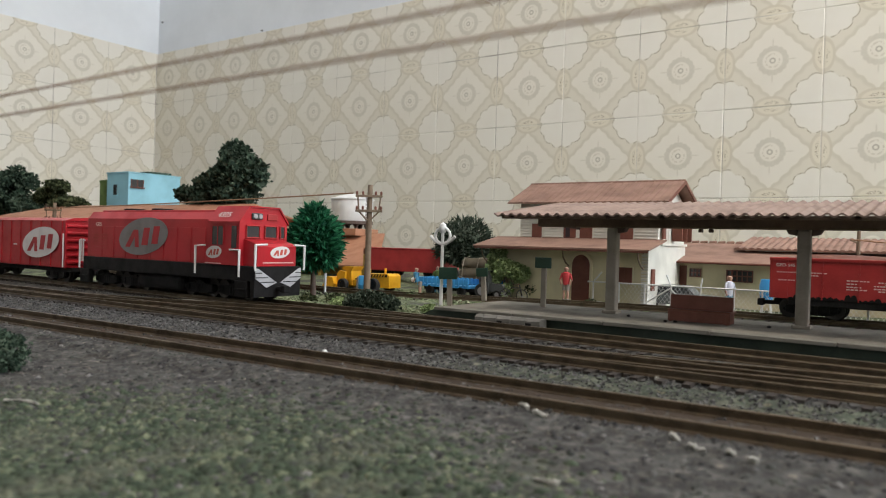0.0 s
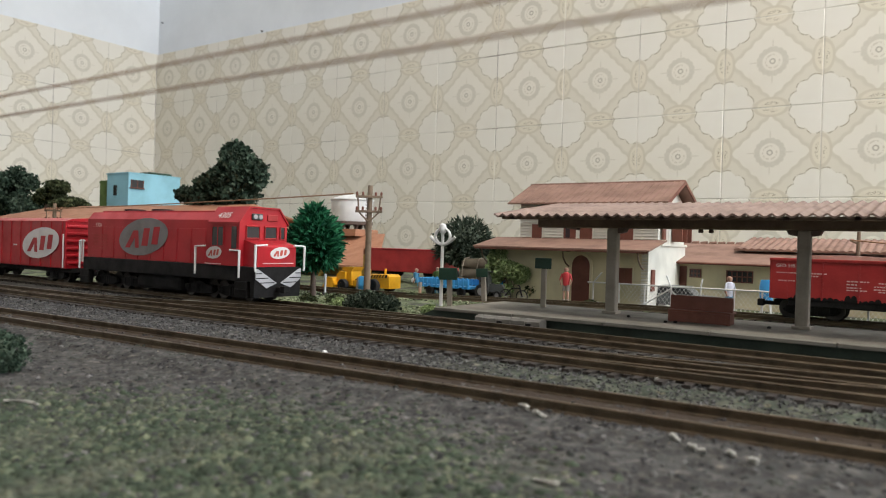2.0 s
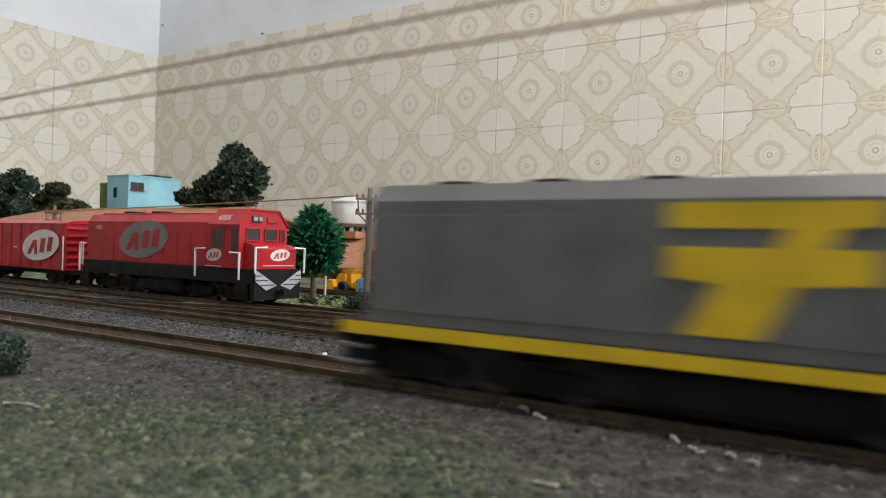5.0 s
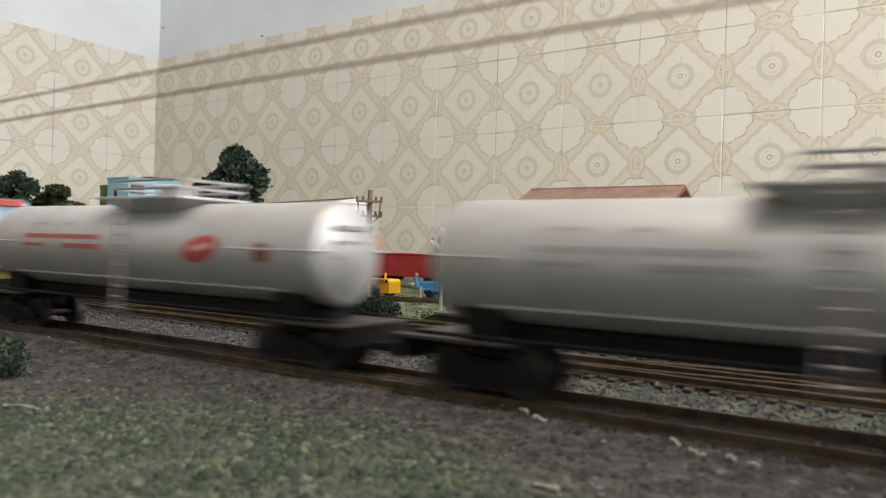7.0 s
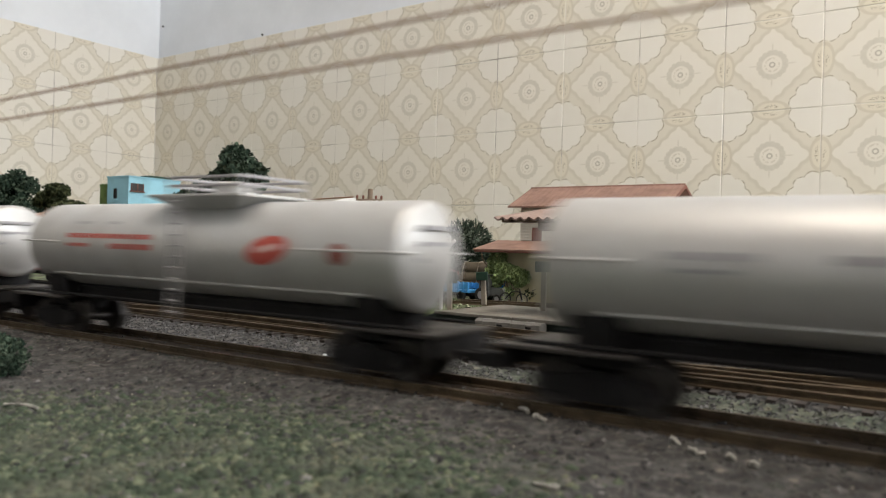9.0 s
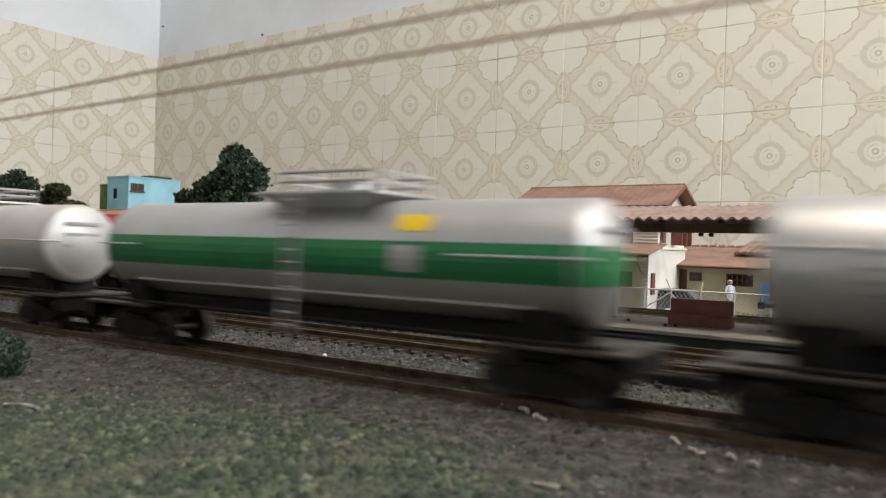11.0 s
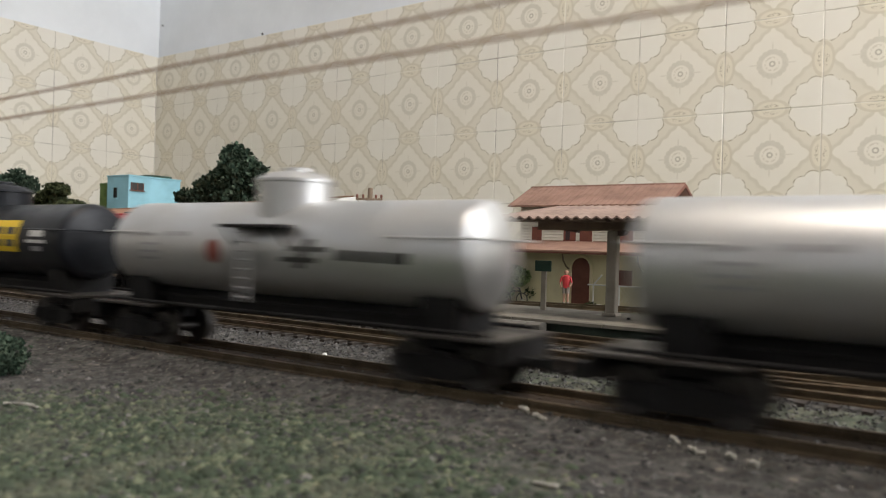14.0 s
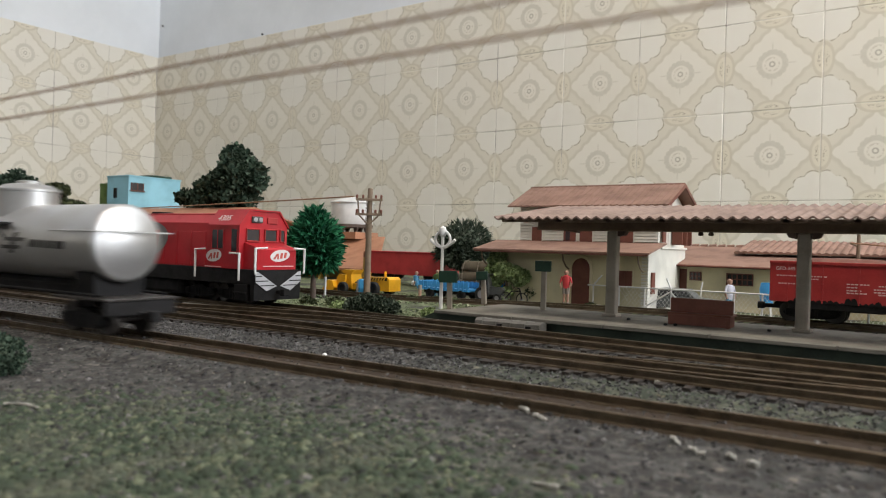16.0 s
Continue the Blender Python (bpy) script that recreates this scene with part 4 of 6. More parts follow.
def opening(parent, x, z, w, h, y, mat, name="shutter", depth=0.8, frame_mat=None):
    """A framed leaf on a wall that faces -y; it stands a little proud."""
    ob = part(name, box(BM(), x, x + w, y - depth, y + 0.3, z, z + h, 0.12), mat, parent)
    fr = BM()
    box(fr, x - 0.6, x, y - 0.5, y + 0.2, z - 0.5, z + h + 0.6)
    box(fr, x + w, x + w + 0.6, y - 0.5, y + 0.2, z - 0.5, z + h + 0.6)
    box(fr, x, x + w, y - 0.5, y + 0.2, z + h, z + h + 0.6)
    box(fr, x, x + w, y - 0.7, y + 0.2, z - 0.7, z)
    part("frame", fr, frame_mat or M_WHITE, ob)
    for k in range(2):
        part("panel", box(BM(), x + 0.5 + k * (w / 2), x + w / 2 - 0.4 + k * (w / 2), y - depth - 0.18, y - depth, z + 0.7, z + h - 0.7), mat, ob)
    return ob


part("lower_wall", box(BM(), -262, -158.2, 457, 530, -4, 36.4), M_CREAM, st, "cream rendered ground floor")
part("upper_wall", prism(BM(), [(478, 36), (536, 36), (536, 68.5), (507, 83), (478, 68.5)], -262, -158.3, "x"), M_WHITE, st, "white boarded upper floor")
part("side_wall", prism(BM(), [(457.4, -4), (536, -4), (536, 41), (477, 41), (457.4, 37.4)], -158.2, -157.2, "x"), M_WHITE, st, "white end wall")
for k in range(12):
    z = 44 + k * 2.1
    part("board", prism(BM(), [(478, z), (476.7, z + 0.1), (477.7, z + 2.0), (478, z + 2.0)], -262.4, -158.0, "x"), M_WHITE, st)
for k in range(16):
    z = 1 + k * 2.2
    part("quoin", box(BM(), -161.5, -156.9, 456.3, 458.6, z, z + 1.6, 0.2), M_WHITE, st)
gable_roof(st, -270, -150, 470.5, 507, 543.5, 67.7, 84.2, M_ROOF, 1.2, "terracotta gable roof")
part("ridge", rod(BM(), (-270, 507, 85.3), (-150, 507, 85.3), 0.9), M_ROOF, st)
for k in range(26):
    x = -268 + k * 4.6
    part("tile_rib", prism(BM(), [(470.5, 68.9), (507, 85.4), (507, 85.75), (470.5, 69.25)], x, x + 1.0, "x"), M_ROOF, st)
part("barge_board", prism(BM(), [(470.5, 66.3), (507, 82.8), (507, 85.2), (470.5, 68.7)], -150.4, -149.4, "x"), M_BROWN, st)
part("barge_board", prism(BM(), [(543.5, 66.3), (507, 82.8), (507, 85.2), (543.5, 68.7)], -150.4, -149.4, "x"), M_BROWN, st)
part("pent_roof", prism(BM(), [(443, 35.6), (477.5, 42.6), (477.5, 43.6), (443, 36.6)], -282, -152, "x"), M_ROOF, st, "terracotta lean-to roof over the ground floor")
part("pent_fascia", box(BM(), -281, -153, 443.2, 444.2, 34.4, 36.0, 0.1), M_BROWN, st)
for x, w in ((-252, 8), (-214, 9.4), (-187, 12)):
    opening(st, x, 43.2, w, 10.2, 477, M_BROWN)
win = opening(st, -226.5, 43.2, 9.5, 10.2, 477, M_BROWN, "window")
part("pane", box(BM(), -224.8, -221.4, 475.9, 476.1, 44, 52.6), M_GLASS, win)
# arched door
outline = [(-209.6, -3), (-196.6, -3)] + [(-203.1 + 6.5 * math.cos(a), 25 + 6.9 * math.sin(a)) for a in (math.pi * k / 14 for k in range(15))]
arch = part("door", prism(BM(), outline, 455.9, 457.4, "y"), M_BROWN, st, "dark brown arched door")
outer = [(-203.1 + 8.3 * math.cos(a), 25 + 8.9 * math.sin(a)) for a in (math.pi * k / 14 for k in range(15))]
inner = [(-203.1 + 6.6 * math.cos(a), 25 + 7.0 * math.sin(a)) for a in (math.pi * k / 14 for k in range(15))]
part("arch_trim", prism(BM(), [(-194.8, -3)] + outer + [(-211.4, -3), (-209.7, -3)] + inner[::-1] + [(-196.5, -3)], 455.2, 457.2, "y"), M_CREAM, arch)
opening(st, -177, 13.6, 9.6, 11, 457, M_BROWN, "shutter", frame_mat=M_CREAM)
for y, z, h, w in ((462, 10, 14, 6), (482, 44, 11.5, 6), (505, 43, 12, 8)):
    part("shutter", box(BM(), -157.1, -156.0, y, y + w, z, z + h, 0.15), M_BROWN, st)
for k in range(3):
    part("shutter", box(BM(), -156, -149, 500 + k * 11, 501.2 + k * 11, 43, 55, 0.15), M_BROWN, st, "open brown shutter")
part("string_course", box(BM(), -157.2, -155.8, 480, 536, 39.6, 41.2, 0.1), M_WHITE, st)
for x in (-276, -212, -160):
    br = tube(BM(), [(x, 456, 24), (x, 451, 26), (x, 446.5, 30), (x, 445, 35)], 0.55, 6)
    tube(br, [(x, 456, 34.4), (x, 445, 34.8)], 0.55, 6)
    part("eave_bracket", br, M_WOOD, st)

# ---------------------------------------------------------------- long house behind and its neighbour
lh = thing("long_house", place(0, 0, 0), "long low cream house with a brown roof and lattice windows", "building")
part("wall", box(BM(), -169, 90, 525, 640, -4, 29.5), M_CREAM, lh)
part("gable", prism(BM(), [(525, 29.5), (640, 29.5), (582, 41.4)], -169, 90, "x"), M_CREAM, lh)
gable_roof(lh, -174, 94, 517, 582, 647, 28.4, 42.4, M_ROOF, 1.0, "smooth brown-red roof")
for k in range(40):
    x = -172 + k * 6.6
    part("ridge_tile", rod(BM(), (x, 582, 43.4), (x + 5.4, 582, 43.6), 1.3, 1.5, 8), M_ROOF, lh)
opening(lh, -160.7, 0.5, 8.6, 25.6, 525, M_BROWN, "door", frame_mat=M_CREAM)
for x, z, w, h, nx in ((-149.8, 18.6, 7.4, 5.4, 3), (-124.7, 16.4, 16.8, 7.6, 5)):
    wn = part("window", box(BM(), x, x + w, 524.6, 525.2, z, z + h), M_GLASS, lh)
    for k in range(nx + 1):
        part("bar", box(BM(), x + k * w / nx - 0.35, x + k * w / nx + 0.35, 523.8, 524.7, z, z + h), M_BROWN, wn)
    for k in range(3):
        part("bar", box(BM(), x - 0.35, x + w + 0.35, 523.7, 524.6, z + k * h / 2 - 0.35, z + k * h / 2 + 0.35), M_BROWN, wn)
part("gutter", rod(BM(), (-174, 516.6, 28.6), (94, 516.6, 28.6), 0.8, seg=8), M_BROWN, lh)
part("downpipe", rod(BM(), (-168, 523.8, -2), (-168, 523.8, 28), 0.7, seg=8), M_BROWN, lh)

rh = thing("tiled_roof_shed", place(0, 0, 0), "shed with a scalloped terracotta tile roof", "building")
part("wall", box(BM(), -120, -28, 556, 600, 28, 39), M_WHITE, rh, "whitewashed wall")
rs = BM()
n = 10
xs = [-126 + i * 0.475 for i in range(220)]
r0 = [rs.verts.new((x, 548, 39.2 + 1.0 * abs(math.cos(math.pi * x / 4.75)))) for x in xs]
r1 = [rs.verts.new((x, 602, 48.4 + 1.0 * abs(math.cos(math.pi * x / 4.75)))) for x in xs]
r2 = [rs.verts.new((x, 548, 38.3)) for x in xs]
for i in range(len(xs) - 1):
    rs.faces.new((r0[i], r0[i + 1], r1[i + 1], r1[i]))
    rs.faces.new((r2[i], r2[i + 1], r0[i + 1], r0[i]))
part("roof", rs, M_ROOF, rh, smooth=True)

# ---------------------------------------------------------------- fence along the siding
fn = thing("wire_fence", place(0, 0, 0), "white tubular fence filled with wire mesh", "fence")
for x in (-193, -175, -158, -141, -123, -103.5, -87.8, -70, -52, -34, -16, 2, 20):
    part("post", rod(BM(), (x, 454, -3), (x, 454, 14.6), 0.55, seg=8), M_PLASTICWHITE, fn)
part("top_rail", rod(BM(), (-197, 454, 14.2), (20, 454, 14.6), 0.5, seg=8), M_PLASTICWHITE, fn)
part("bottom_rail", rod(BM(), (-193, 454, 1.0), (20, 454, 1.0), 0.4, seg=8), M_PLASTICWHITE, fn)
for x0, x1, z0, z1 in ((-193, -187, 14, 21), (-141, -158, 13, 2), (-141, -130, 12, 2), (-141, -144, 14, 21), (-123, -122, 14, 20)):
    part("brace", rod(BM(), (x0, 453.6, z0), (x1, 453.6, z1), 0.5, seg=6), M_PLASTICWHITE, fn)
net = BM()
for k in range(78):
    x = -176 + k * 2.6
    for s in (0, 1):
        xa, xb = (x, x + 10) if s else (x + 10, x)
        rod(net, (xa, 454.3 + s * 0.2, 1), (xb, 454.3 + s * 0.2, 14), 0.085, seg=4)
tagged(part("wire_mesh", net, M_PLASTICWHITE, fn, "fine white diamond mesh"), kind="stuff")

# ---------------------------------------------------------------- standing rolling stock


def text_mesh(text, size):
    cu = bpy.data.curves.new("lettering", "FONT")
    cu.body, cu.size, cu.extrude = text, size * U, 0.00003
    tmp = new("lettering", cu)
    bpy.context.view_layer.update()
    me = bpy.data.meshes.new_from_object(tmp.evaluated_get(bpy.context.evaluated_depsgraph_get()))
    bpy.data.objects.remove(tmp)
    return me


def lettering(parent, text, size, x, y, z, mat, rz=0):
    return part("lettering", text_mesh(text, size), mat, parent, at=place(x, y, z, rz, 90))


def flat_oval(bm, cx, cz, rx, rz, tilt, y, seg=40, th=0.15):
    pts = []
    for k in range(seg):
        a = 2 * math.pi * k / seg
        x, z = rx * math.cos(a), rz * math.sin(a)
        pts.append((cx + x * math.cos(tilt) - z * math.sin(tilt), cz + x * math.sin(tilt) + z * math.cos(tilt)))
    return prism(bm, pts, y - th, y, "y")


def company_oval(parent, cx, cz, rx, rz, y, back, ink, m=None):
    """An oval emblem with plain slanted strokes on it."""
    ov = part("emblem", flat_oval(BM(), cx, cz, rx, rz, 0.12, y), back, parent, "tilted oval company emblem", at=m)
    h = rz * 0.95
    lean = 0.22 * h
    x, w = cx - rx * 0.72, rx * 0.56
    zb = cz - h / 2 - rx * 0.06
    part("stroke", prism(BM(), [(x, zb), (x + w * 0.34, zb), (x + w * 0.72, zb + h * 0.62), (x + w * 0.74, zb), (x + w + 0.1, zb), (x + w * 0.86 + lean * 0.6, zb + h), (x + w * 0.52 + lean * 0.6, zb + h)], y - 0.3, y - 0.12, "y"), ink, ov, "slanted wedge")
    for base in (-0.04, 0.36):
        x, w = cx + rx * base, rx * 0.24
        zb = cz - h / 2 + base * rx * 0.1
        part("stroke", prism(BM(), [(x, zb), (x + w, zb), (x + w + lean, zb + h), (x + lean, zb + h)], y - 0.3, y - 0.12, "y"), ink, ov)
    return ov


def red_engine():
    """Hood diesel, cab leading; built along x with its nose at +x and its near side at -y."""
    ob = thing("locomotive", place(-386, 273, 0), "red hood diesel locomotive with black frame and white handrails", "locomotive")
    hood = part("hood", prism(BM(), [(-14.6, 20), (14.6, 20), (14.6, 46.5), (11, 51), (-11, 51), (-14.6, 46.5)], -80, 50, "x"), M_RED, ob, "long red hood")
    for k in range(9):
        part("door_panel", box(BM(), -74 + k * 13.2, -62.4 + k * 13.2, -14.95, -14.55, 22, 41.5, 0.12), M_RED, hood)
    for k in range(5):
        part("louvre", box(BM(), -72, -56, -15.1, -14.7, 27 + k * 2.1, 28.2 + k * 2.1, 0), M_DEEPRED, hood)
    part("hood_walk", box(BM(), -76, 46, -7, 7, 51, 52.2, 0.4), M_RED, hood)
    for x in (-50, -20):
        part("fan", lathe(BM(), [(6.5, 52), (6.5, 53.2), (5.5, 53.4), (0, 53.4)], 24, Matrix.Translation((x, 0, 0))), M_BLACK, hood, smooth=True)
    cabpts = [(-17, 21.6), (17, 21.6), (17, 45), (10.5, 53.2), (-10.5, 53.2), (-17, 45)]
    cab = part("cab", prism(BM(), cabpts, 50, 74.5, "x"), M_RED, ob, "red cab with chamfered roof")
    part("roof_edge", prism(BM(), [(-17.6, 44.4), (-10.4, 53.3), (10.4, 53.3), (17.6, 44.4), (17.6, 45.4), (10.8, 54.1), (-10.8, 54.1), (-17.6, 45.4)], 48.5, 75.3, "x"), M_RED, cab)
    for y in (-17.25, 16.95):
        part("side_window", box(BM(), 52, 61.5, y, y + 0.3, 32.5, 42.6), M_GLASS, cab)
    for x0, x1 in ((51.4, 52.1), (56.5, 57.1), (61.4, 62.1)):
        part("window_bar", box(BM(), x0, x1, -17.5, -17.2, 32.2, 42.9), M_RED, cab)
    part("door_window", box(BM(), 68.4, 72.4, -17.3, -17, 31, 43), M_GLASS, cab)
    for y, w in ((-12.6, 9.0), (0.2, 8.6), (11.6, 3.4)):
        ws = part("windscreen", box(BM(), 74.5, 74.9, y, y + w, 36.8, 43.4, 0), M_GLASS, cab)
        part("seal", tube(BM(), [(75, y, 36.8), (75, y + w, 36.8), (75, y + w, 43.4), (75, y, 43.4), (75, y, 36.8)], 0.35, 6), M_DEEPRED, ws)
    part("headlight", box(BM(), 74.4, 75.6, -9.2, -1.5, 46.8, 50.4, 0.9), M_DARKMARK, cab, "headlight housing")
    for y in (-7.2, -3.6):
        part("lens", lathe(BM(), [(1.3, 0), (1.3, 0.5), (0, 0.8)], 16, Matrix.Translation((75.5, y, 48.6)) @ Matrix.Rotation(math.pi / 2, 4, "Y")), M_GREYOVAL, cab, smooth=True)
    part("number_board", box(BM(), 74.4, 75.2, 2, 9.4, 46.6, 50.2, 0.5), M_DEEPRED, cab)
    # short nose
    nose = part("nose", prism(BM(), [(74.5, 21.6), (85.6, 21.6), (85.6, 32.2), (84.2, 33.6), (74.5, 36)], -13.8, 13.8, "y"), M_RED, ob, "short red nose")
    # the frame, steps and pilot
    part("frame", box(BM(), -82, 84, -16.3, 16.3, 13.5, 21.6, 0.4), M_BLACK, ob, "black frame")
    part("fuel_tank", box(BM(), -24, 20, -14, 14, 4.6, 13.6, 2.2), M_BLACK, ob)
    pil = part("pilot", prism(BM(), [(83.5, 5.2), (86.6, 5.2), (87.2, 21.4), (83.5, 21.4)], -16.4, 16.4, "y"), M_BLACK, ob, "black pilot with pale chevrons")
    for s in (-1, 1):
        panel = part("chevron", prism(BM(), [(s * 16.2, 20.8), (s * 14.4, 20.4), (s * 1.4, 12.8), (s * 8.6, 10.2), (s * 16.2, 15.2)], 87.0, 87.5, "x"), M_CHEVRON, pil)
        for k in range(3):
            z = 18.4 - k * 2.5
            y1 = 16.2 - (20.8 - z) * 1.75
            part("chevron_line", prism(BM(), [(s * (16.2 if z > 15 else 13), z), (s * y1, z), (s * y1, z - 0.5), (s * (16.2 if z > 15 else 13), z - 0.5)], 87.5, 87.62, "x"), M_BLACK, panel)
    for x in (76, -80):
        for s in (-1, 1):
            st_ = part("steps", box(BM(), x - 5, x + 5, min(s * 13, s * 16.6), max(s * 13, s * 16.6), 4.6, 13.6, 0.4), M_BLACK, ob)
            part("tread", box(BM(), x - 5, x + 5, min(s * 14, s * 17.4), max(s * 14, s * 17.4), 8.6, 9.4, 0.1), M_BLACK, st_)
    # white handrails
    for y in (-17.6, 17.6):
        for pts in ([(38, y, 16), (38, y, 31.5), (46, y * 0.97, 32)], [(67, y * 0.98, 30), (75.5, y, 30), (75.5, y, 15.5)], [(-84, y, 14), (-84, y, 32), (-78, y, 32)]):
            part("handrail", tube(BM(), pts, 0.55, 8), M_PLASTICWHITE, ob)
        part("handrail", tube(BM(), [(88.4, y * 0.98, 19.4), (88.4, y, 20.5), (88.4, y, 33), (88.4, y * 0.55, 33.4)], 0.6, 8), M_PLASTICWHITE, ob)
    for x in (-84.6, -87.5):
        for y in (-15, -8, 8, 15):
            part("handrail", rod(BM(), (x, y, 18), (x, y, 33), 0.55, seg=8), M_PLASTICWHITE, ob)
    company_oval(ob, -17.0, 35.8, 25.5, 11.2, -15.1, M_HOODOVAL, M_RED)
    company_oval(ob, 53.5, 28.4, 6.6, 3.4, -17.05, M_PALEOVAL, M_REDMARK)
    nose_m = Matrix.Translation((85.7 * U, 0, 0)) @ Matrix.Rotation(math.pi / 2, 4, "Z")
    company_oval(ob, 2, 29.2, 7.0, 3.2, 0, M_PALEOVAL, M_REDMARK, nose_m)
    part("lettering", box(BM(), 85.6, 85.8, -10, 12, 23.2, 23.7), M_PALEMARK, ob)
    part("lettering", box(BM(), 46, 60, -17.15, -17, 22.0, 22.5), M_PALEMARK, ob)
    num = part("lettering", text_mesh("4305", 5.4), M_WHITEMARK, cab, "white running number")
    roofm = Matrix.Translation((55 * U, -16.6 * U, 47.7 * U)) @ Matrix.Rotation(math.atan2(8.2, 6.5), 4, "X")
    num.matrix_local = roofm
    lettering(ob, "4305", 3.6, -70, -15.12, 41.6, M_PALEMARK)
    part("horn", rod(BM(), (40, 0, 52), (47, 0, 53.6), 0.5, 1.1, 8), M_RED, cab)
    for sgn in (-1, 1):
        coupler(ob, sgn * 85, sgn)
        for dx in (-15, 15):
            bogie(ob, sgn * 48 + dx)
    return ob


red_engine()


def red_van():
    ob = thing("box_wagon", place(-566, 273, 0), "red box wagon with ribbed ends and a white oval emblem", "wagon")
    part("body", box(BM(), -75, 75, -16.5, 16.5, 12.5, 45, 0.5), M_RED, ob)
    part("roof", prism(BM(), [(-16.9, 44.8), (16.9, 44.8), (12, 46.6), (0, 47.4), (-12, 46.6)], -76, 76, "x"), M_RED, ob)
    for x in (-75.0, 75.0):
        for k in range(6):
            part("end_rib", box(BM(), x - 1.0, x + 1.0, -15.6, 15.6, 15 + k * 5, 17.4 + k * 5, 0.8), M_RED, ob)
    for k in range(11):
        part("side_post", box(BM(), -74 + k * 14.4, -72.8 + k * 14.4, -17.1, -16.4, 13, 44.6, 0.1), M_RED, ob)
    company_oval(ob, 43, 29.4, 25.5, 10.6, -17.2, M_PALEOVAL, M_RED)
    for x in (74, -76):
        part("ladder_rail", rod(BM(), (x, -17.4, 13), (x, -17.4, 36), 0.5, seg=6), M_PLASTICWHITE, ob)
    part("lettering", box(BM(), 4, 9, -17.3, -17.1, 26.8, 27.8), M_WHITEMARK, ob)
    part("frame", box(BM(), -76, 76, -12, 12, 9.5, 12.6, 0.4), M_BLACK, ob)
    for sgn in (-1, 1):
        coupler(ob, sgn * 76, sgn)
        bogie(ob, sgn * 52)
    return ob


red_van()


def gondola():
    ob = thing("gondola_wagon", place(-10, 436, 0), "red open gondola wagon with white lettering", "wagon")
    x0, x1, z0, z1 = -67.5, 67.5, 13.0, 34.0
    for y in (-15, 15):
        part("side", box(BM(), x0, x1, y - 0.6, y + 0.6, z0, z1, 0.1), M_DEEPRED, ob)
        part("top_rim", box(BM(), x0 - 0.5, x1 + 0.5, y - 1.1, y + 1.1, z1 - 1.0, z1 + 0.6, 0.2), M_DEEPRED, ob)
    for x in (x0, x1):
        part("end", box(BM(), x - 0.6, x + 0.6, -14.4, 14.4, z0, z1, 0.1), M_DEEPRED, ob)
        part("top_rim", box(BM(), x - 1.0, x + 1.0, -13.8, 13.8, z1 - 1.0, z1 + 0.6, 0.2), M_DEEPRED, ob)
    for k in range(8):
        part("side_rib", box(BM(), x0 + 8 + k * 16.6, x0 + 8.7 + k * 16.6, -15.95, -15.55, z0, z1 - 0.8, 0.1), M_DEEPRED, ob)
    part("floor", box(BM(), x0, x1, -14.3, 14.3, z0, z0 + 1.2), M_BLACK, ob)
    part("side_sill", box(BM(), x0 + 9, x1 - 9, -15.4, 15.4, 9.6, 13.1, 0.4), M_BLACK, ob, "dirt-blackened sill")
    for k in range(44):
        x = x0 + 9 + k * 2.65
        top = 14.0 + 2.6 * random.random() ** 1.5
        part("soot_patch", prism(BM(), [(x - 0.6, 13.0), (x + 3.2, 13.0), (x + 2.4, top - 0.7), (x + 1.5, top), (x + 0.3, top - 0.5)], -15.78 - 0.004 * (k % 7), -15.58, "y"), M_BLACK, ob)
    part("load", lathe(BM(), [(0, 37), (8, 36.6), (14, 34.6), (15, 33)], 16, Matrix.Translation((-35, 0, 0)) @ Matrix.Diagonal((1.9, 0.9, 1, 1))), M_BROWN, ob, "heaped brown load")
    lettering(ob, "GFD-645", 2.5, x0 + 2.6, -15.7, 29.8, M_WHITEMARK)
    for x, w, z in ((3, 24, 26.6), (14, 10, 25.2), (4, 8, 22.4), (36, 10, 23.4), (36, 5, 21.8), (36, 7, 20.2), (36, 10, 18.9), (50, 9, 23.0), (53, 8, 22), (62, 5, 21), (62, 5, 22.6), (62, 5, 19.6), (48, 12, 21.2), (48, 7, 19.8), (50, 10, 18.6), (72, 10, 22.4), (72, 10, 20.9), (86, 8, 22.4), (96, 9, 22.4), (96, 9, 20.8)):
        row = BM()
        u = 0.0
        while u < w - 0.8:
            step = random.uniform(0.8, 1.7)
            box(row, x0 + x + u, x0 + x + min(w, u + step), -15.72, -15.6, z, z + 0.62)
            u += step + 0.4
        part("lettering", row, M_PALEMARK, ob)
    part("frame", box(BM(), x0, x1, -4, 4, 8.6, 12, 0.3), M_BLACK, ob)
    for sgn in (-1, 1):
        coupler(ob, sgn * 67.5, sgn)
        bogie(ob, sgn * 48)
    return ob


gondola()

fv = thing("box_wagon", place(-433, 580, 0), "faded oxide red wagon standing on a rear siding", "wagon")
part("body", box(BM(), -52, 38, -16, 16, 8, 30, 0.5), M_DEEPRED, fv)
part("roof", box(BM(), -53, 39, -16.6, 16.6, 29.6, 31, 0.4), M_RED, fv)
for x in (-40, 28):
    bogie(fv, x)

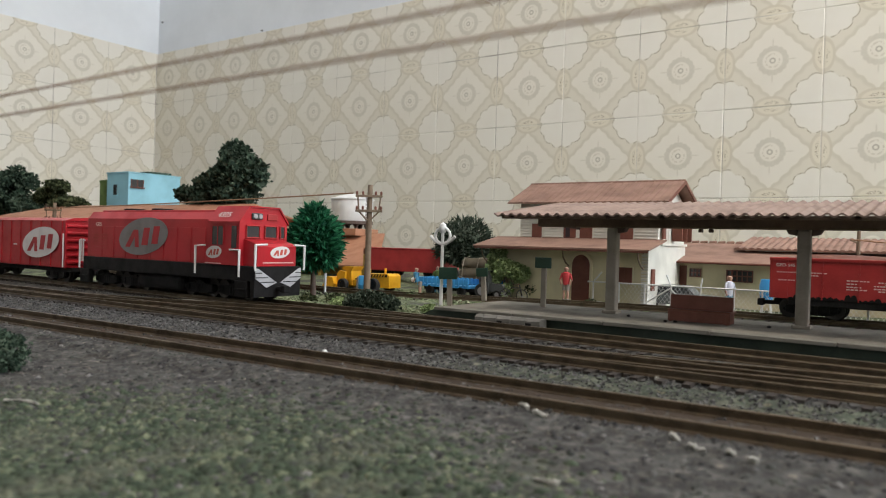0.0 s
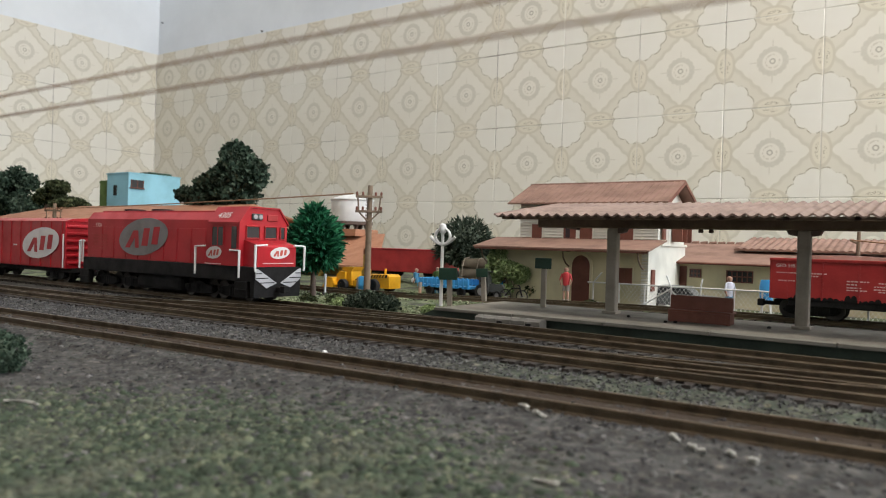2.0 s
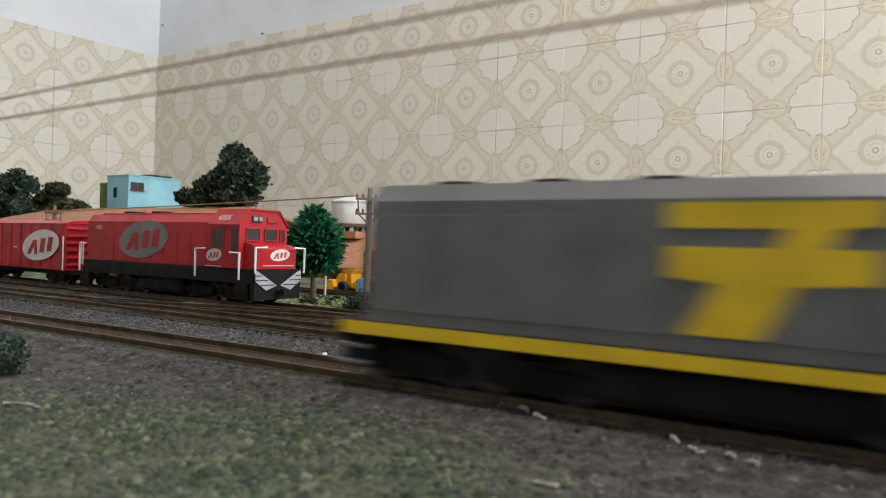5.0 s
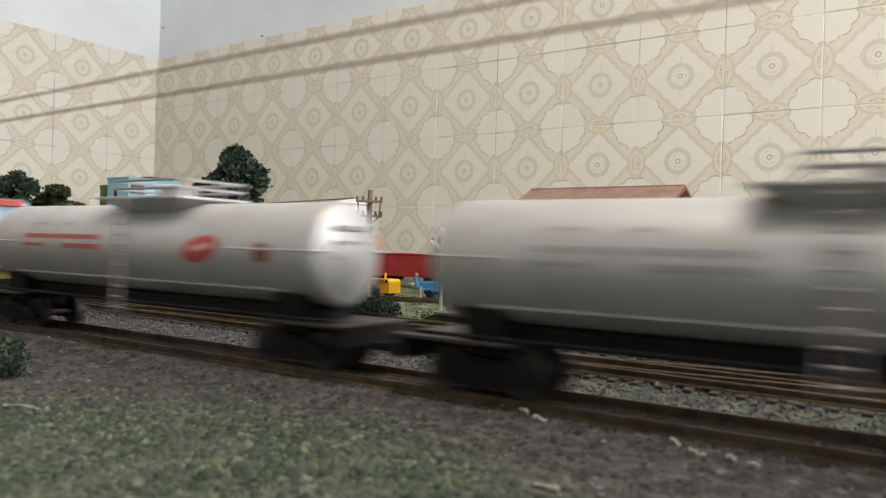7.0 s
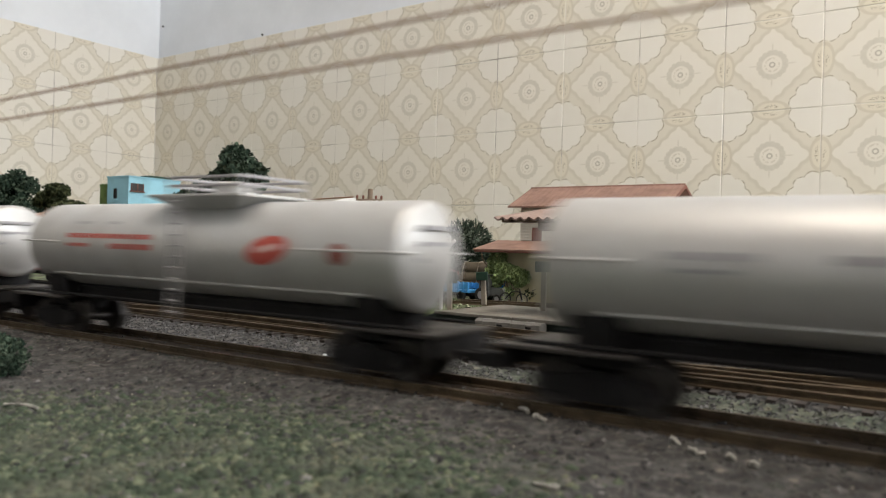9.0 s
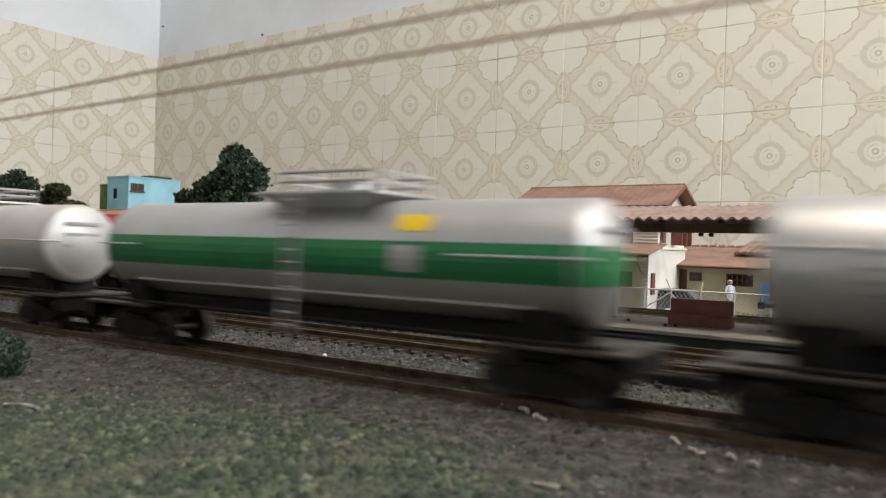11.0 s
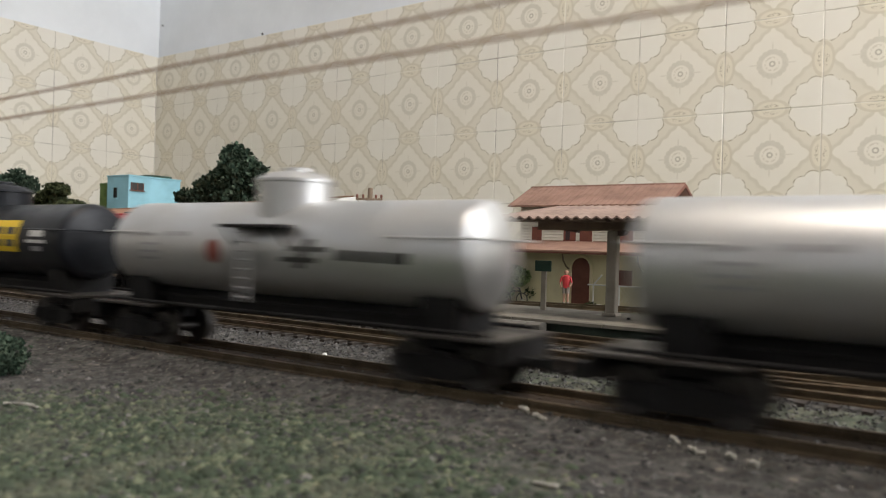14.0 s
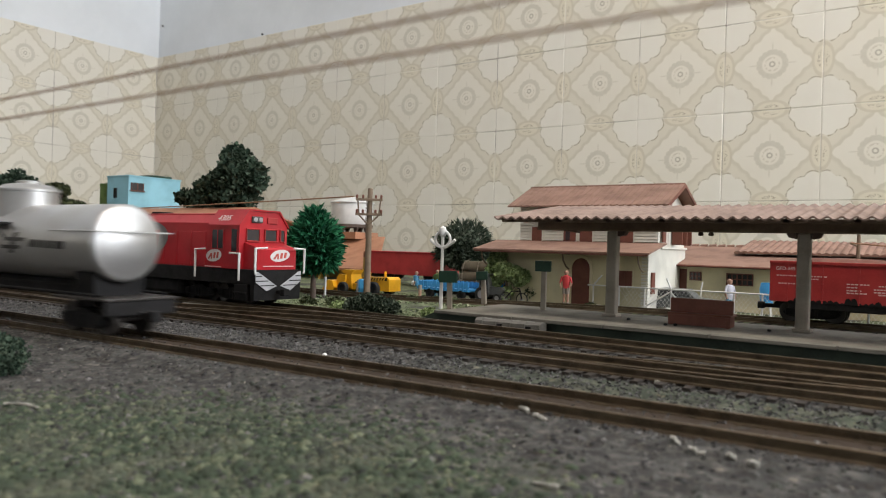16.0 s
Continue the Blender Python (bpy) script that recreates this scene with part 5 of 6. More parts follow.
# ---------------------------------------------------------------- buildings behind the yard
ob_ = thing("water_tower_house", place(0, 0, 0), "orange-brown roofed ochre shed below a white water tank", "building")
part("wall", box(BM(), -640, -506, 606, 638, -4, 22), M_OCHRE, ob_, "ochre wall")
slope = BM()
under, over = [], []
for x, y in ((-660, 566), (-494, 566), (-527, 604), (-502, 604), (-527, 640), (-660, 640)):
    z = 11.5 + (y - 566) * 35.0 / 74
    under.append(slope.verts.new((x, y, z - 1.8)))
    over.append(slope.verts.new((x, y, z)))
slope.faces.new(over)
slope.faces.new(under[::-1])
for k in range(6):
    slope.faces.new((under[k], under[(k + 1) % 6], over[(k + 1) % 6], over[k]))
bmesh.ops.recalc_face_normals(slope, faces=slope.faces)
part("roof", slope, M_ORANGE, ob_, "plain orange-brown roof slope with a cut corner")
part("back_wall", box(BM(), -658, -536, 640.2, 645, -4, 44), M_ORANGE, ob_)
for x in (-520, -560, -600):
    part("post", box(BM(), x - 2, x + 2, 570, 574, -4, 8, 0.3), M_OCHRE, ob_)
wt = thing("water_tank", place(-578, 640, 52), "white round water tank with a conical lid on dark trestles", "water tank")
part("drum", lathe(BM(), [(0, 8), (24, 8), (24.6, 9), (24.6, 32), (25.4, 32.6), (25.4, 33.6)], 40), M_PLASTICWHITE, wt, smooth=True)
part("lid", lathe(BM(), [(26.4, 33.2), (26.4, 34), (12, 38.6), (0, 41)], 40), M_PLASTICWHITE, wt, smooth=True)
part("base_ring", lathe(BM(), [(0, 4.4), (25, 4.4), (25, 8), (0, 8)], 30), M_BEAM, wt)
for k in range(8):
    a = math.pi / 4 * k + 0.2
    x, y = 20 * math.cos(a), 20 * math.sin(a)
    part("trestle", prism(BM(), [(x - 3.4, 4.4), (x + 3.4, 4.4), (x + 1.4, -1), (x - 1.4, -1)], y - 1.4, y + 1.4, "y"), M_BEAM, wt)
part("plinth", box(BM(), -24, 24, -20, 20, -9, -1, 0.4), M_ORANGE, wt, "orange-brown plinth on the ridge")
ladder(wt, 31, -8, -8, -8, 36, 5, M_BEAM, 12)

sh = thing("warehouse", place(0, 0, 0), "long warehouse with a dusty pink-brown roof", "building")
part("wall", box(BM(), -1080, -660, 470, 640, -4, 52), M_CREAM, sh)
part("roof", prism(BM(), [(460, 52), (555, 74), (650, 52), (650, 54), (555, 76), (460, 54)], -1092, -650, "x"), M_ORANGE, sh, "dusty pink-brown roof")

bh = thing("blue_house", place(0, 0, 0), "pale blue flat-roofed block house with dark windows", "building")
part("wall", box(BM(), -1205, -1140, 700, 801, -4, 141, 0.6), M_TURQ, bh)
part("parapet", box(BM(), -1206, -1139, 699, 802, 141, 143.5, 0.4), M_TURQ, bh)
part("roof_box", box(BM(), -1180, -1150, 745, 790, 143.5, 148, 0.6), M_SIGNGREEN, bh, "dark green roof hatch")
for z in (124, 78):
    wn = part("window", box(BM(), -1140.5, -1138.8, 704, 727, z - 6, z + 7, 0.2), M_GLASS, bh)
    for k in range(3):
        part("bar", box(BM(), -1138.8, -1138.0, 704 + k * 11.2, 705.2 + k * 11.2, z - 6, z + 7), M_BROWN, wn)
    part("sill", box(BM(), -1140, -1136.5, 702, 729, z - 8, z - 6, 0.2), M_BROWN, wn)
for z in (112, 70):
    wn = part("window", box(BM(), -1183, -1174, 698.6, 700.2, z - 8, z + 10, 0.2), M_GLASS, bh)
    part("sill", box(BM(), -1185, -1172, 697, 700, z - 10, z - 8, 0.2), M_TURQ, wn)
gb = thing("green_house", place(0, 0, 0), "narrow moss green tower house", "building")
part("wall", lathe(BM(), [(15, -4), (15, 128), (13, 131), (0, 132)], 6, Matrix.Translation((-1222, 712, 0)) @ Matrix.Rotation(0.5, 4, "Z")), M_MOSS, gb)
part("cap", lathe(BM(), [(16, 127), (16, 130), (0, 133)], 6, Matrix.Translation((-1222, 712, 0)) @ Matrix.Rotation(0.5, 4, "Z")), M_MOSS, gb)

# ---------------------------------------------------------------- vehicles and yard clutter


def wheel(parent, x, y, z, r, w, rim=None, name="wheel"):
    wv = part(name, lathe(BM(), [(r * 0.55, -w * 0.4), (r * 0.9, -w / 2), (r, -w * 0.35), (r, w * 0.35), (r * 0.9, w / 2), (r * 0.55, w * 0.4)], 22, Matrix.Translation((x, y, z)) @ Matrix.Rotation(math.pi / 2, 4, "X")), M_RUBBER, parent, smooth=True)
    part("rim", lathe(BM(), [(0, -w * 0.3), (r * 0.3, -w * 0.45), (r * 0.57, -w * 0.3), (r * 0.57, w * 0.3), (0, w * 0.3)], 18, Matrix.Translation((x, y, z)) @ Matrix.Rotation(math.pi / 2, 4, "X")), rim or M_BLACK, wv, smooth=True)
    return wv


ld = thing("wheel_loader", place(-378, 430, -1.8), "yellow toy wheel loader with a lowered bucket", "loader")
part("rear_body", prism(BM(), [(8, 3.6), (35, 3.6), (35, 12.6), (33, 14.4), (12, 13.6), (8, 13.6)], -7, 7, "y"), M_LOADER, ld)
part("grille_plate", prism(BM(), [(10, 11.2), (33, 11.8), (33, 14.0), (10, 13.4)], -7.35, -7, "y"), M_BLACK, ld)
for k in range(8):
    part("grille_slat", prism(BM(), [(10.6 + k * 2.7, 11.3 + k * 0.06), (11.8 + k * 2.7, 11.3 + k * 0.06), (12.9 + k * 2.7, 13.4 + k * 0.06), (11.7 + k * 2.7, 13.4 + k * 0.06)], -7.7, -7.3, "y"), M_LOADER, ld)
part("exhaust", rod(BM(), (24, 2, 13), (24, 2, 18.4), 0.9), M_LOADER, ld)
part("air_pipe", rod(BM(), (13, -3, 13), (13, -3, 17.4), 0.7), M_LOADER, ld)
part("cab_post", prism(BM(), [(-9, 4), (-3, 4), (-4, 15), (-1, 18.6), (-12, 18.4), (-14, 16.6), (-10, 14.8)], -6, 6, "y"), M_LOADER, ld, "curved yellow cab shell")
part("seat", box(BM(), -2, 4, -4, 4, 4, 9.5, 0.8), M_BLACK, ld)
part("front_body", box(BM(), -16, 8, -5, 5, 3, 8.4, 0.8), M_LOADER, ld)
for y in (-8.4, 6.4):
    part("arm", prism(BM(), [(-17, 1.4), (-12, 1.2), (-9, 6), (-8, 14.4), (-14, 15), (-17, 12)], y, y + 2, "y"), M_LOADER, ld)
part("bucket", prism(BM(), [(-30, 0.4), (-19, 0.2), (-16, 4), (-18, 9.6), (-23, 10), (-21.4, 8), (-20.6, 2.2), (-28.5, 1.6)], -12, 12, "y"), M_LOADER, ld)
for y in (-12.4, 12.0):
    part("bucket_side", prism(BM(), [(-30, 0.4), (-19, 0.2), (-16, 4), (-18, 9.6), (-23, 10)], y, y + 0.4, "y"), M_LOADER, ld)
for x, r in ((-9, 4.6), (22, 5.4)):
    for y in (-9.6, 9.6):
        wheel(ld, x, y, r - 0.2, r, 4.2)
barrel = thing("blue_drum", place(-361, 414, -1.6), "small blue plastic drum beside the loader", "drum")
part("drum", lathe(BM(), [(0, 0), (3.2, 0), (3.5, 0.6), (3.4, 5), (3.6, 5.4), (3.4, 6), (3.5, 11.4), (2.8, 12.4), (0, 12.4)], 20), M_BLUE, barrel, smooth=True)
board = thing("grey_plank", place(-364.5, 411, -1.6, 0, 0, 6), "pale grey plank leaning on a blue drum", "plank")
part("plank", box(BM(), -0.7, 0.7, -0.4, 0.4, 0, 11.6, 0.1), M_GREYOVAL, board)

ct = thing("flat_trailer", place(-299, 448, -1.6), "bright blue slatted farm trailer", "trailer")
part("deck", box(BM(), -29, 17, -9, 9, 6, 8, 0.3), M_BLUE, ct)
for y in (-9.4, 8.6):
    part("side_board", box(BM(), -29, 17, y, y + 0.8, 8.4, 12.6, 0.15), M_BLUE, ct)
    for k in range(12):
        part("stake", box(BM(), -28.6 + k * 4, -27.4 + k * 4, y - 0.4, y + 1.0, 6.4, 13, 0.1), M_BLUE, ct)
part("tailboard", box(BM(), -29.8, -29, -9, 9, 6.4, 12.6, 0.15), M_BLUE, ct)
part("chassis", box(BM(), -26, 22, -5, 5, 3.6, 6, 0.4), M_BLACK, ct)
for x in (-18, 10):
    for y in (-8, 8):
        wheel(ct, x, y, 3.6, 3.6, 2.4)

tr = thing("tractor", place(-270, 448, -1.6), "small dark farm tractor coupled to the blue trailer", "tractor")
part("bonnet", prism(BM(), [(2, 5), (13, 5), (13.6, 9), (12, 10.4), (2, 11)], -3.6, 3.6, "y"), M_DARKCAR, tr)
part("cab", prism(BM(), [(-6, 5), (2, 5), (2, 12), (1, 19), (-5.4, 19), (-6, 12)], -5, 5, "y"), M_DARKCAR, tr)
for y in (-5.25, 5.05):
    part("window", prism(BM(), [(-5, 12), (1, 12), (0.4, 17.6), (-4.6, 17.6)], y, y + 0.2, "y"), M_GLASS, tr)
part("roof", box(BM(), -6.6, 2, -5.6, 5.6, 19, 20, 0.4), M_DARKCAR, tr)
for y in (-6, 6):
    wheel(tr, -3, y, 5.2, 5.2, 3.0, M_GREYOVAL)
    wheel(tr, 10, y, 3.2, 3.2, 2.2, M_GREYOVAL)

tk = thing("lorry", place(-300, 505, -1.8), "old lorry loaded with sacks under a brown tarpaulin", "truck")
part("bed", box(BM(), -34, 30, -11, 11, 9, 11.5, 0.4), M_BEAM, tk)
for z, r, w in ((11, 9, 32), (19, 8, 30)):
    part("tarpaulin", lathe(BM(), [(0, -1), (w * 0.85, -0.6), (w, 2), (w * 0.98, 6), (w * 0.85, 8.2), (0, 8.8)], 18, Matrix.Translation((-2, 0, z)) @ Matrix.Diagonal((1, 0.34, 1, 1))), M_TARP, tk, "brown bundled load", smooth=True)
for k in range(4):
    part("rope", tube(BM(), [(-24 + k * 14, -11.6, 11), (-24 + k * 14, -11.2, 20), (-24 + k * 14, -8, 27.4), (-24 + k * 14, 0, 28.4)], 0.35, 5), M_POST, tk)
part("cab", prism(BM(), [(30, 4), (46, 4), (46, 12), (40, 13), (38, 21), (30, 21)], -9, 9, "y"), M_DARKCAR, tk)
part("windscreen", box(BM(), 39.2, 39.9, -7.5, 7.5, 13.6, 19.6), M_GLASS, tk)
for x in (-22, -12, 38):
    for y in (-9, 9):
        wheel(tk, x, y, 4.6, 4.6, 3)

for x, y, c, nm in ((-252, 470, M_BLUE, "small bright blue car half hidden by bushes"), (-145, 485, M_DARKCAR, "dark grey saloon car behind the fence")):
    cr = thing("car", place(x, y, -1.8), nm, "car", "parked cars")
    part("body", prism(BM(), [(-24, 3), (24, 3), (25, 6), (24, 9), (12, 10), (-22, 10), (-25, 8)], -9, 9, "y"), c, cr)
    part("roof", prism(BM(), [(-18, 10), (12, 10), (6, 15.4), (-12, 15.4)], -7.8, 7.8, "y"), c, cr)
    for s in (-8.05, 7.85):
        part("side_glass", prism(BM(), [(-15.5, 10.4), (9.6, 10.4), (5, 14.6), (-11, 14.6)], s, s + 0.2, "y"), M_GLASS, cr)
    for wx in (-15, 15):
        for wy in (-8.4, 8.4):
            wheel(cr, wx, wy, 3.6, 3.6, 2.4)

bk = thing("bicycle", place(-243, 438, -2.0), "dark bicycle leaning by the bushes", "bicycle")
for x in (-8, 5):
    hoop = [(x + 4.2 * math.cos(a), 0, 4.4 + 4.2 * math.sin(a)) for a in (2 * math.pi * k / 20 for k in range(21))]
    wv = part("wheel", tube(BM(), hoop, 0.4, 6), M_RUBBER, bk)
    sp = BM()
    for k in range(6):
        a = math.pi * k / 6
        rod(sp, (x + 4 * math.cos(a), 0, 4.4 + 4 * math.sin(a)), (x - 4 * math.cos(a), 0, 4.4 - 4 * math.sin(a)), 0.14, seg=4)
    part("spokes", sp, M_GREYOVAL, wv)
part("frame", tube(BM(), [(-8, 0, 4.4), (-3, 0, 9.6), (3, 0, 9.8), (5, 0, 4.4), (3, 0, 11.6), (1.4, 0, 12)], 0.4, 6), M_BLACK, bk)

chair = thing("blue_chair", place(-88.5, 470, -1.8), "bright blue rounded plastic chair", "chair")
part("shell", lathe(BM(), [(0, 9), (3.2, 9.4), (4, 13), (4.2, 19), (3.4, 22.6), (2.8, 22.4), (3.4, 18.6), (3.2, 13.4), (0, 10.4)], 20, Matrix.Diagonal((1, 0.7, 1, 1))), M_BLUE, chair, smooth=True)
for x in (-2.4, 2.4):
    for y in (-1.6, 1.6):
        part("leg", rod(BM(), (x * 1.3, y * 1.3, 0), (x * 0.8, y * 0.8, 9.8), 0.4, seg=6), M_PLASTICWHITE, chair)


def figure(x, y, z, rz, top, low, label, bent=0.0, h=21.5):
    """A plain toy figure in one mesh."""
    k = h / 21.5
    bm = BM()
    for s in (-1, 1):
        rod(bm, (s * 1.3, 0, 0.4), (s * 1.2, 0, 6.4), 0.75, 0.95, 10)
        rod(bm, (s * 1.2, 0, 6.4), (s * 1.1, 0, 10.5), 1.25, 1.25, 10)
        box(bm, s * 1.3 - 0.8, s * 1.3 + 0.8, -1.8, 0.9, 0, 0.9, 0.25)
    lathe(bm, [(0, 9.6), (2.1, 9.8), (2.3, 12), (2.7, 16), (2.2, 18), (0.8, 18.6), (0, 18.6)], 14, Matrix.Translation((0, -bent * 1.5, 0)) @ Matrix.Rotation(bent * 0.4, 4, "X") @ Matrix.Diagonal((1, 0.7, 1, 1)))
    for s in (-1, 1):
        rod(bm, (s * 2.6, -bent * 5, 17.4), (s * 3.9, -0.6 - bent * 5, 13.4), 0.72, 0.6, 8)
        rod(bm, (s * 3.9, -0.6 - bent * 5, 13.4), (s * 2.9, -1.2 - bent * 7, 10.2), 0.6, 0.5, 8)
    lathe(bm, [(0, 18.2), (0.8, 18.4), (1.5, 19.8), (1.4, 21), (0, 21.7)], 14, Matrix.Translation((0, -bent * 6.5, -bent * 0.6)))
    bmesh.ops.recalc_face_normals(bm, faces=bm.faces)
    for f in bm.faces:
        c = f.calc_center_median()
        f.material_index = 2 if c.z > 18.4 or (abs(c.x) > 2.8 and c.z < 13.5) or (low is M_TROUSER and 0.9 < c.z < 6.5) else (0 if c.z > 10.4 else 1)
    for v in bm.verts:
        v.co *= k
    ob = part("toy_figure", bm, None, None, smooth=True)
    for mt in (top, low, M_SKIN):
        ob.data.materials.append(mt)
    ob.matrix_world = place(x, y, z, rz)
    return tagged(ob, label, "figurine", "toy figures")


figure(-203, 433, 2.2, 10, M_SHIRT, M_TROUSER, "painted toy figure in red top and grey shorts")
figure(-109, 466, -1.0, 60, M_FIGWHITE, M_FIGBLUE, "painted toy figure in pale blue behind the fence", h=23)
figure(-319, 430, -1.6, -70, M_FIGBLUE, M_TROUSER, "painted toy figure in blue bending to a trailer", 0.5, h=20)
figure(-327, 463, -1.6, 40, M_MOSS, M_FIGBLUE, "painted toy figure in green behind the trailer", 0.3, h=20.5)
sack = thing("white_sack", place(-323.4, 428.5, 7.2), "small white sack carried by a figure", "sack")
part("sack", lathe(BM(), [(0, 0), (2.2, 0.8), (2.4, 2.8), (0.6, 4.4), (0, 4.6)], 12), M_PLASTICWHITE, sack, smooth=True)

# ---------------------------------------------------------------- telegraph poles and wires


def pole(x, y, h, turn, label="brown wooden telegraph pole with two crossarms", thick=2.6, arms=True):
    ob = thing("telegraph_pole", place(x, y, -3, turn), label, "pole", "telegraph poles")
    part("shaft", rod(BM(), (0, 0, 0), (0.4, 0, h), thick, thick * 0.72, 12), M_WOOD, ob, smooth=True)
    if not arms:
        part("arm", rod(BM(), (0, 0, h - 8), (-5, -1, h - 6), 0.6, seg=6), M_WOOD, ob)
        return ob
    for z in (h - 8.6, h - 19.6):
        part("crossarm", box(BM(), -10.0, 10.0, -3.4, -1.6, z - 0.9, z + 0.9, 0.2), M_WOOD, ob)
        for xx in (-9, -4.5, 5, 9):
            part("insulator", lathe(BM(), [(0.5, 0.8), (0.9, 1.2), (0.9, 3.2), (0.5, 3.6), (0, 3.9)], 8, Matrix.Translation((xx, -2, z))), M_BROWN, ob, smooth=True)
    for s in (-1, 1):
        part("strut", rod(BM(), (s * 0.6, -1.8, h - 27), (s * 7.5, -1.8, h - 20), 0.6, seg=6), M_WOOD, ob)
        part("strut", rod(BM(), (s * 7.5, -1.6, h - 19), (s * 8.5, -1.6, h - 9), 0.6, seg=6), M_WOOD, ob)
    return ob


pole(-356, 413, 82, 35)
pole(-855, 433, 74, 35)
pole(-48, 545, 56, 20, "brown pole rising behind the gondola", 1.6, False)
pole(-345, 114, 92, 90, "brown wooden telegraph pole beside the front track")
pole(92, 114, 92, 90, "brown wooden telegraph pole beside the front track")


def wire(name, a, b, sag, r, label, n=24):
    pts = [tuple(a[i] + (b[i] - a[i]) * k / n - (sag * 4 * (k / n) * (1 - k / n) if i == 2 else 0) for i in range(3)) for k in range(n + 1)]
    return tagged(part(name, tube(BM(), pts, r, 6), M_WIRE, None), label, "wire", "overhead wires")


wire("overhead_wire", (-365, 405, 72.5), (-863, 426, 64), 1.0, 0.55, "brown overhead wire between telegraph poles")
wire("overhead_wire", (-51, 538, 47), (160, 500, 40), 3, 0.45, "brown overhead wire from a pole")
for z in (81.0, 74.5):
    wire("overhead_wire", (X0 + 1, 56, 37.41 + (z - 36.6) * 0.5), (XR + 1, 56, 36.52 - 0.000458 * XR + (z - 36.6) * 0.5), 0, 0.17, "brown overhead wire along the front track", 4)

# ---------------------------------------------------------------- trees and bushes


def leaf_material(name, c0, c1, c2):
    s = Nodes(name)
    g = s.n("ShaderNodeNewGeometry")
    ramp = s.n("ShaderNodeValToRGB")
    ramp.color_ramp.elements[0].color, ramp.color_ramp.elements[1].color = (*c0, 1), (*c2, 1)
    ramp.color_ramp.elements.new(0.55).color = (*c1, 1)
    s.link(g.outputs["Random Per Island"], ramp.inputs[0])
    return s.done(ramp.outputs[0], 0.8, 0.0, 0.2)


M_LEAFDARK = leaf_material("dark_foam_leaves", (0.014, 0.03, 0.02), (0.03, 0.055, 0.035), (0.10, 0.14, 0.10))
M_LEAFGREEN = leaf_material("bright_green_leaves", (0.004, 0.06, 0.03), (0.012, 0.12, 0.055), (0.03, 0.2, 0.09))
M_LEAFOLIVE = leaf_material("olive_leaves", (0.02, 0.03, 0.013), (0.045, 0.06, 0.026), (0.11, 0.125, 0.06))
M_LEAFLIGHT = leaf_material("fresh_green_leaves", (0.11, 0.16, 0.065), (0.25, 0.34, 0.14), (0.38, 0.47, 0.24))
M_LEAFGREY = leaf_material("grey_green_bristles", (0.02, 0.035, 0.025), (0.045, 0.065, 0.045), (0.12, 0.15, 0.11))


def leaves(rng, blobs, count, size, bristle=0.0):
    """Small bent leaves or bristles gathered on uneven blobs (x, y, z, rx, ry, rz)."""
    pts, faces = [], []
    weights = np.array([b[3] * b[4] + b[4] * b[5] + b[3] * b[5] for b in blobs], float)
    pick = rng.choice(len(blobs), count, p=weights / weights.sum())
    for i in pick:
        bx, by, bz, rx, ry, rz = blobs[i]
        d = rng.normal(size=3)
        d /= np.linalg.norm(d)
        lump = 1 + 0.28 * noise.noise((d[0] * 2.6 + bx, d[1] * 2.6 + by, d[2] * 2.6 + bz)) + 0.16 * noise.noise((d[0] * 7 + bx, d[1] * 7, d[2] * 7))
        f = lump * (rng.uniform(0.55, 1.0) ** 0.5)
        p = np.array((bx + d[0] * rx * f, by + d[1] * ry * f, bz + d[2] * rz * f))
        out = d * 0.9 + rng.normal(size=3) * (0.8 - 0.55 * bristle)
        out /= np.linalg.norm(out)
        side = np.cross(out, rng.normal(size=3))
        side /= np.linalg.norm(side)
        up = np.cross(side, out)
        s = size * rng.uniform(0.6, 1.35)
        ln, wd = s * (1 + 1.8 * bristle), s * (0.55 - 0.25 * bristle)
        n = len(pts)
        pts += [p, p + out * ln * 0.5 + side * wd + up * s * 0.12, p + out * ln, p + out * ln * 0.5 - side * wd + up * s * 0.12]
        faces += [(n, n + 1, n + 2), (n, n + 2, n + 3)]
    me = bpy.data.meshes.new("crown")
    me.from_pydata([tuple(float(c) * U for c in p) for p in pts], [], faces)
    return me


def tree(x, y, h, blobs, mat, count, size, trunk, label, seed, bristle=0.0, z=-3.0, name="tree", trunk_mat=None, core_size=0.72):
    rng = np.random.default_rng(seed)
    ob = thing(name, place(x, y, z), label, name, "model trees" if name == "tree" else "model bushes")
    tm = trunk_mat or M_WOOD
    if trunk:
        low = min(b[2] for b in blobs)
        part("trunk", rod(BM(), (0, 0, 0), (rng.uniform(-1, 1), 0, low), trunk, trunk * 0.6, 10), tm, ob, smooth=True)
        for b in blobs[:7]:
            part("limb", rod(BM(), (0, 0, low * 0.75), (b[0] * 0.8, b[1] * 0.8, b[2]), trunk * 0.5, trunk * 0.18, 7), tm, ob)
    cr = part("crown", leaves(rng, blobs, count, size, bristle), mat, ob)
    core = BM()
    for b in blobs:
        bmesh.ops.create_icosphere(core, subdivisions=2, radius=1.0, matrix=Matrix.Translation(b[:3]) @ Matrix.Diagonal((b[3] * core_size, b[4] * core_size, b[5] * core_size, 1)))
    for v in core.verts:
        v.co += Vector((noise.noise(v.co * 0.21), noise.noise(v.co * 0.21 + Vector((9, 0, 0))), noise.noise(v.co * 0.21 + Vector((0, 9, 0))))) * size * 1.6
    part("twig_mass", core, mat, ob)
    return ob


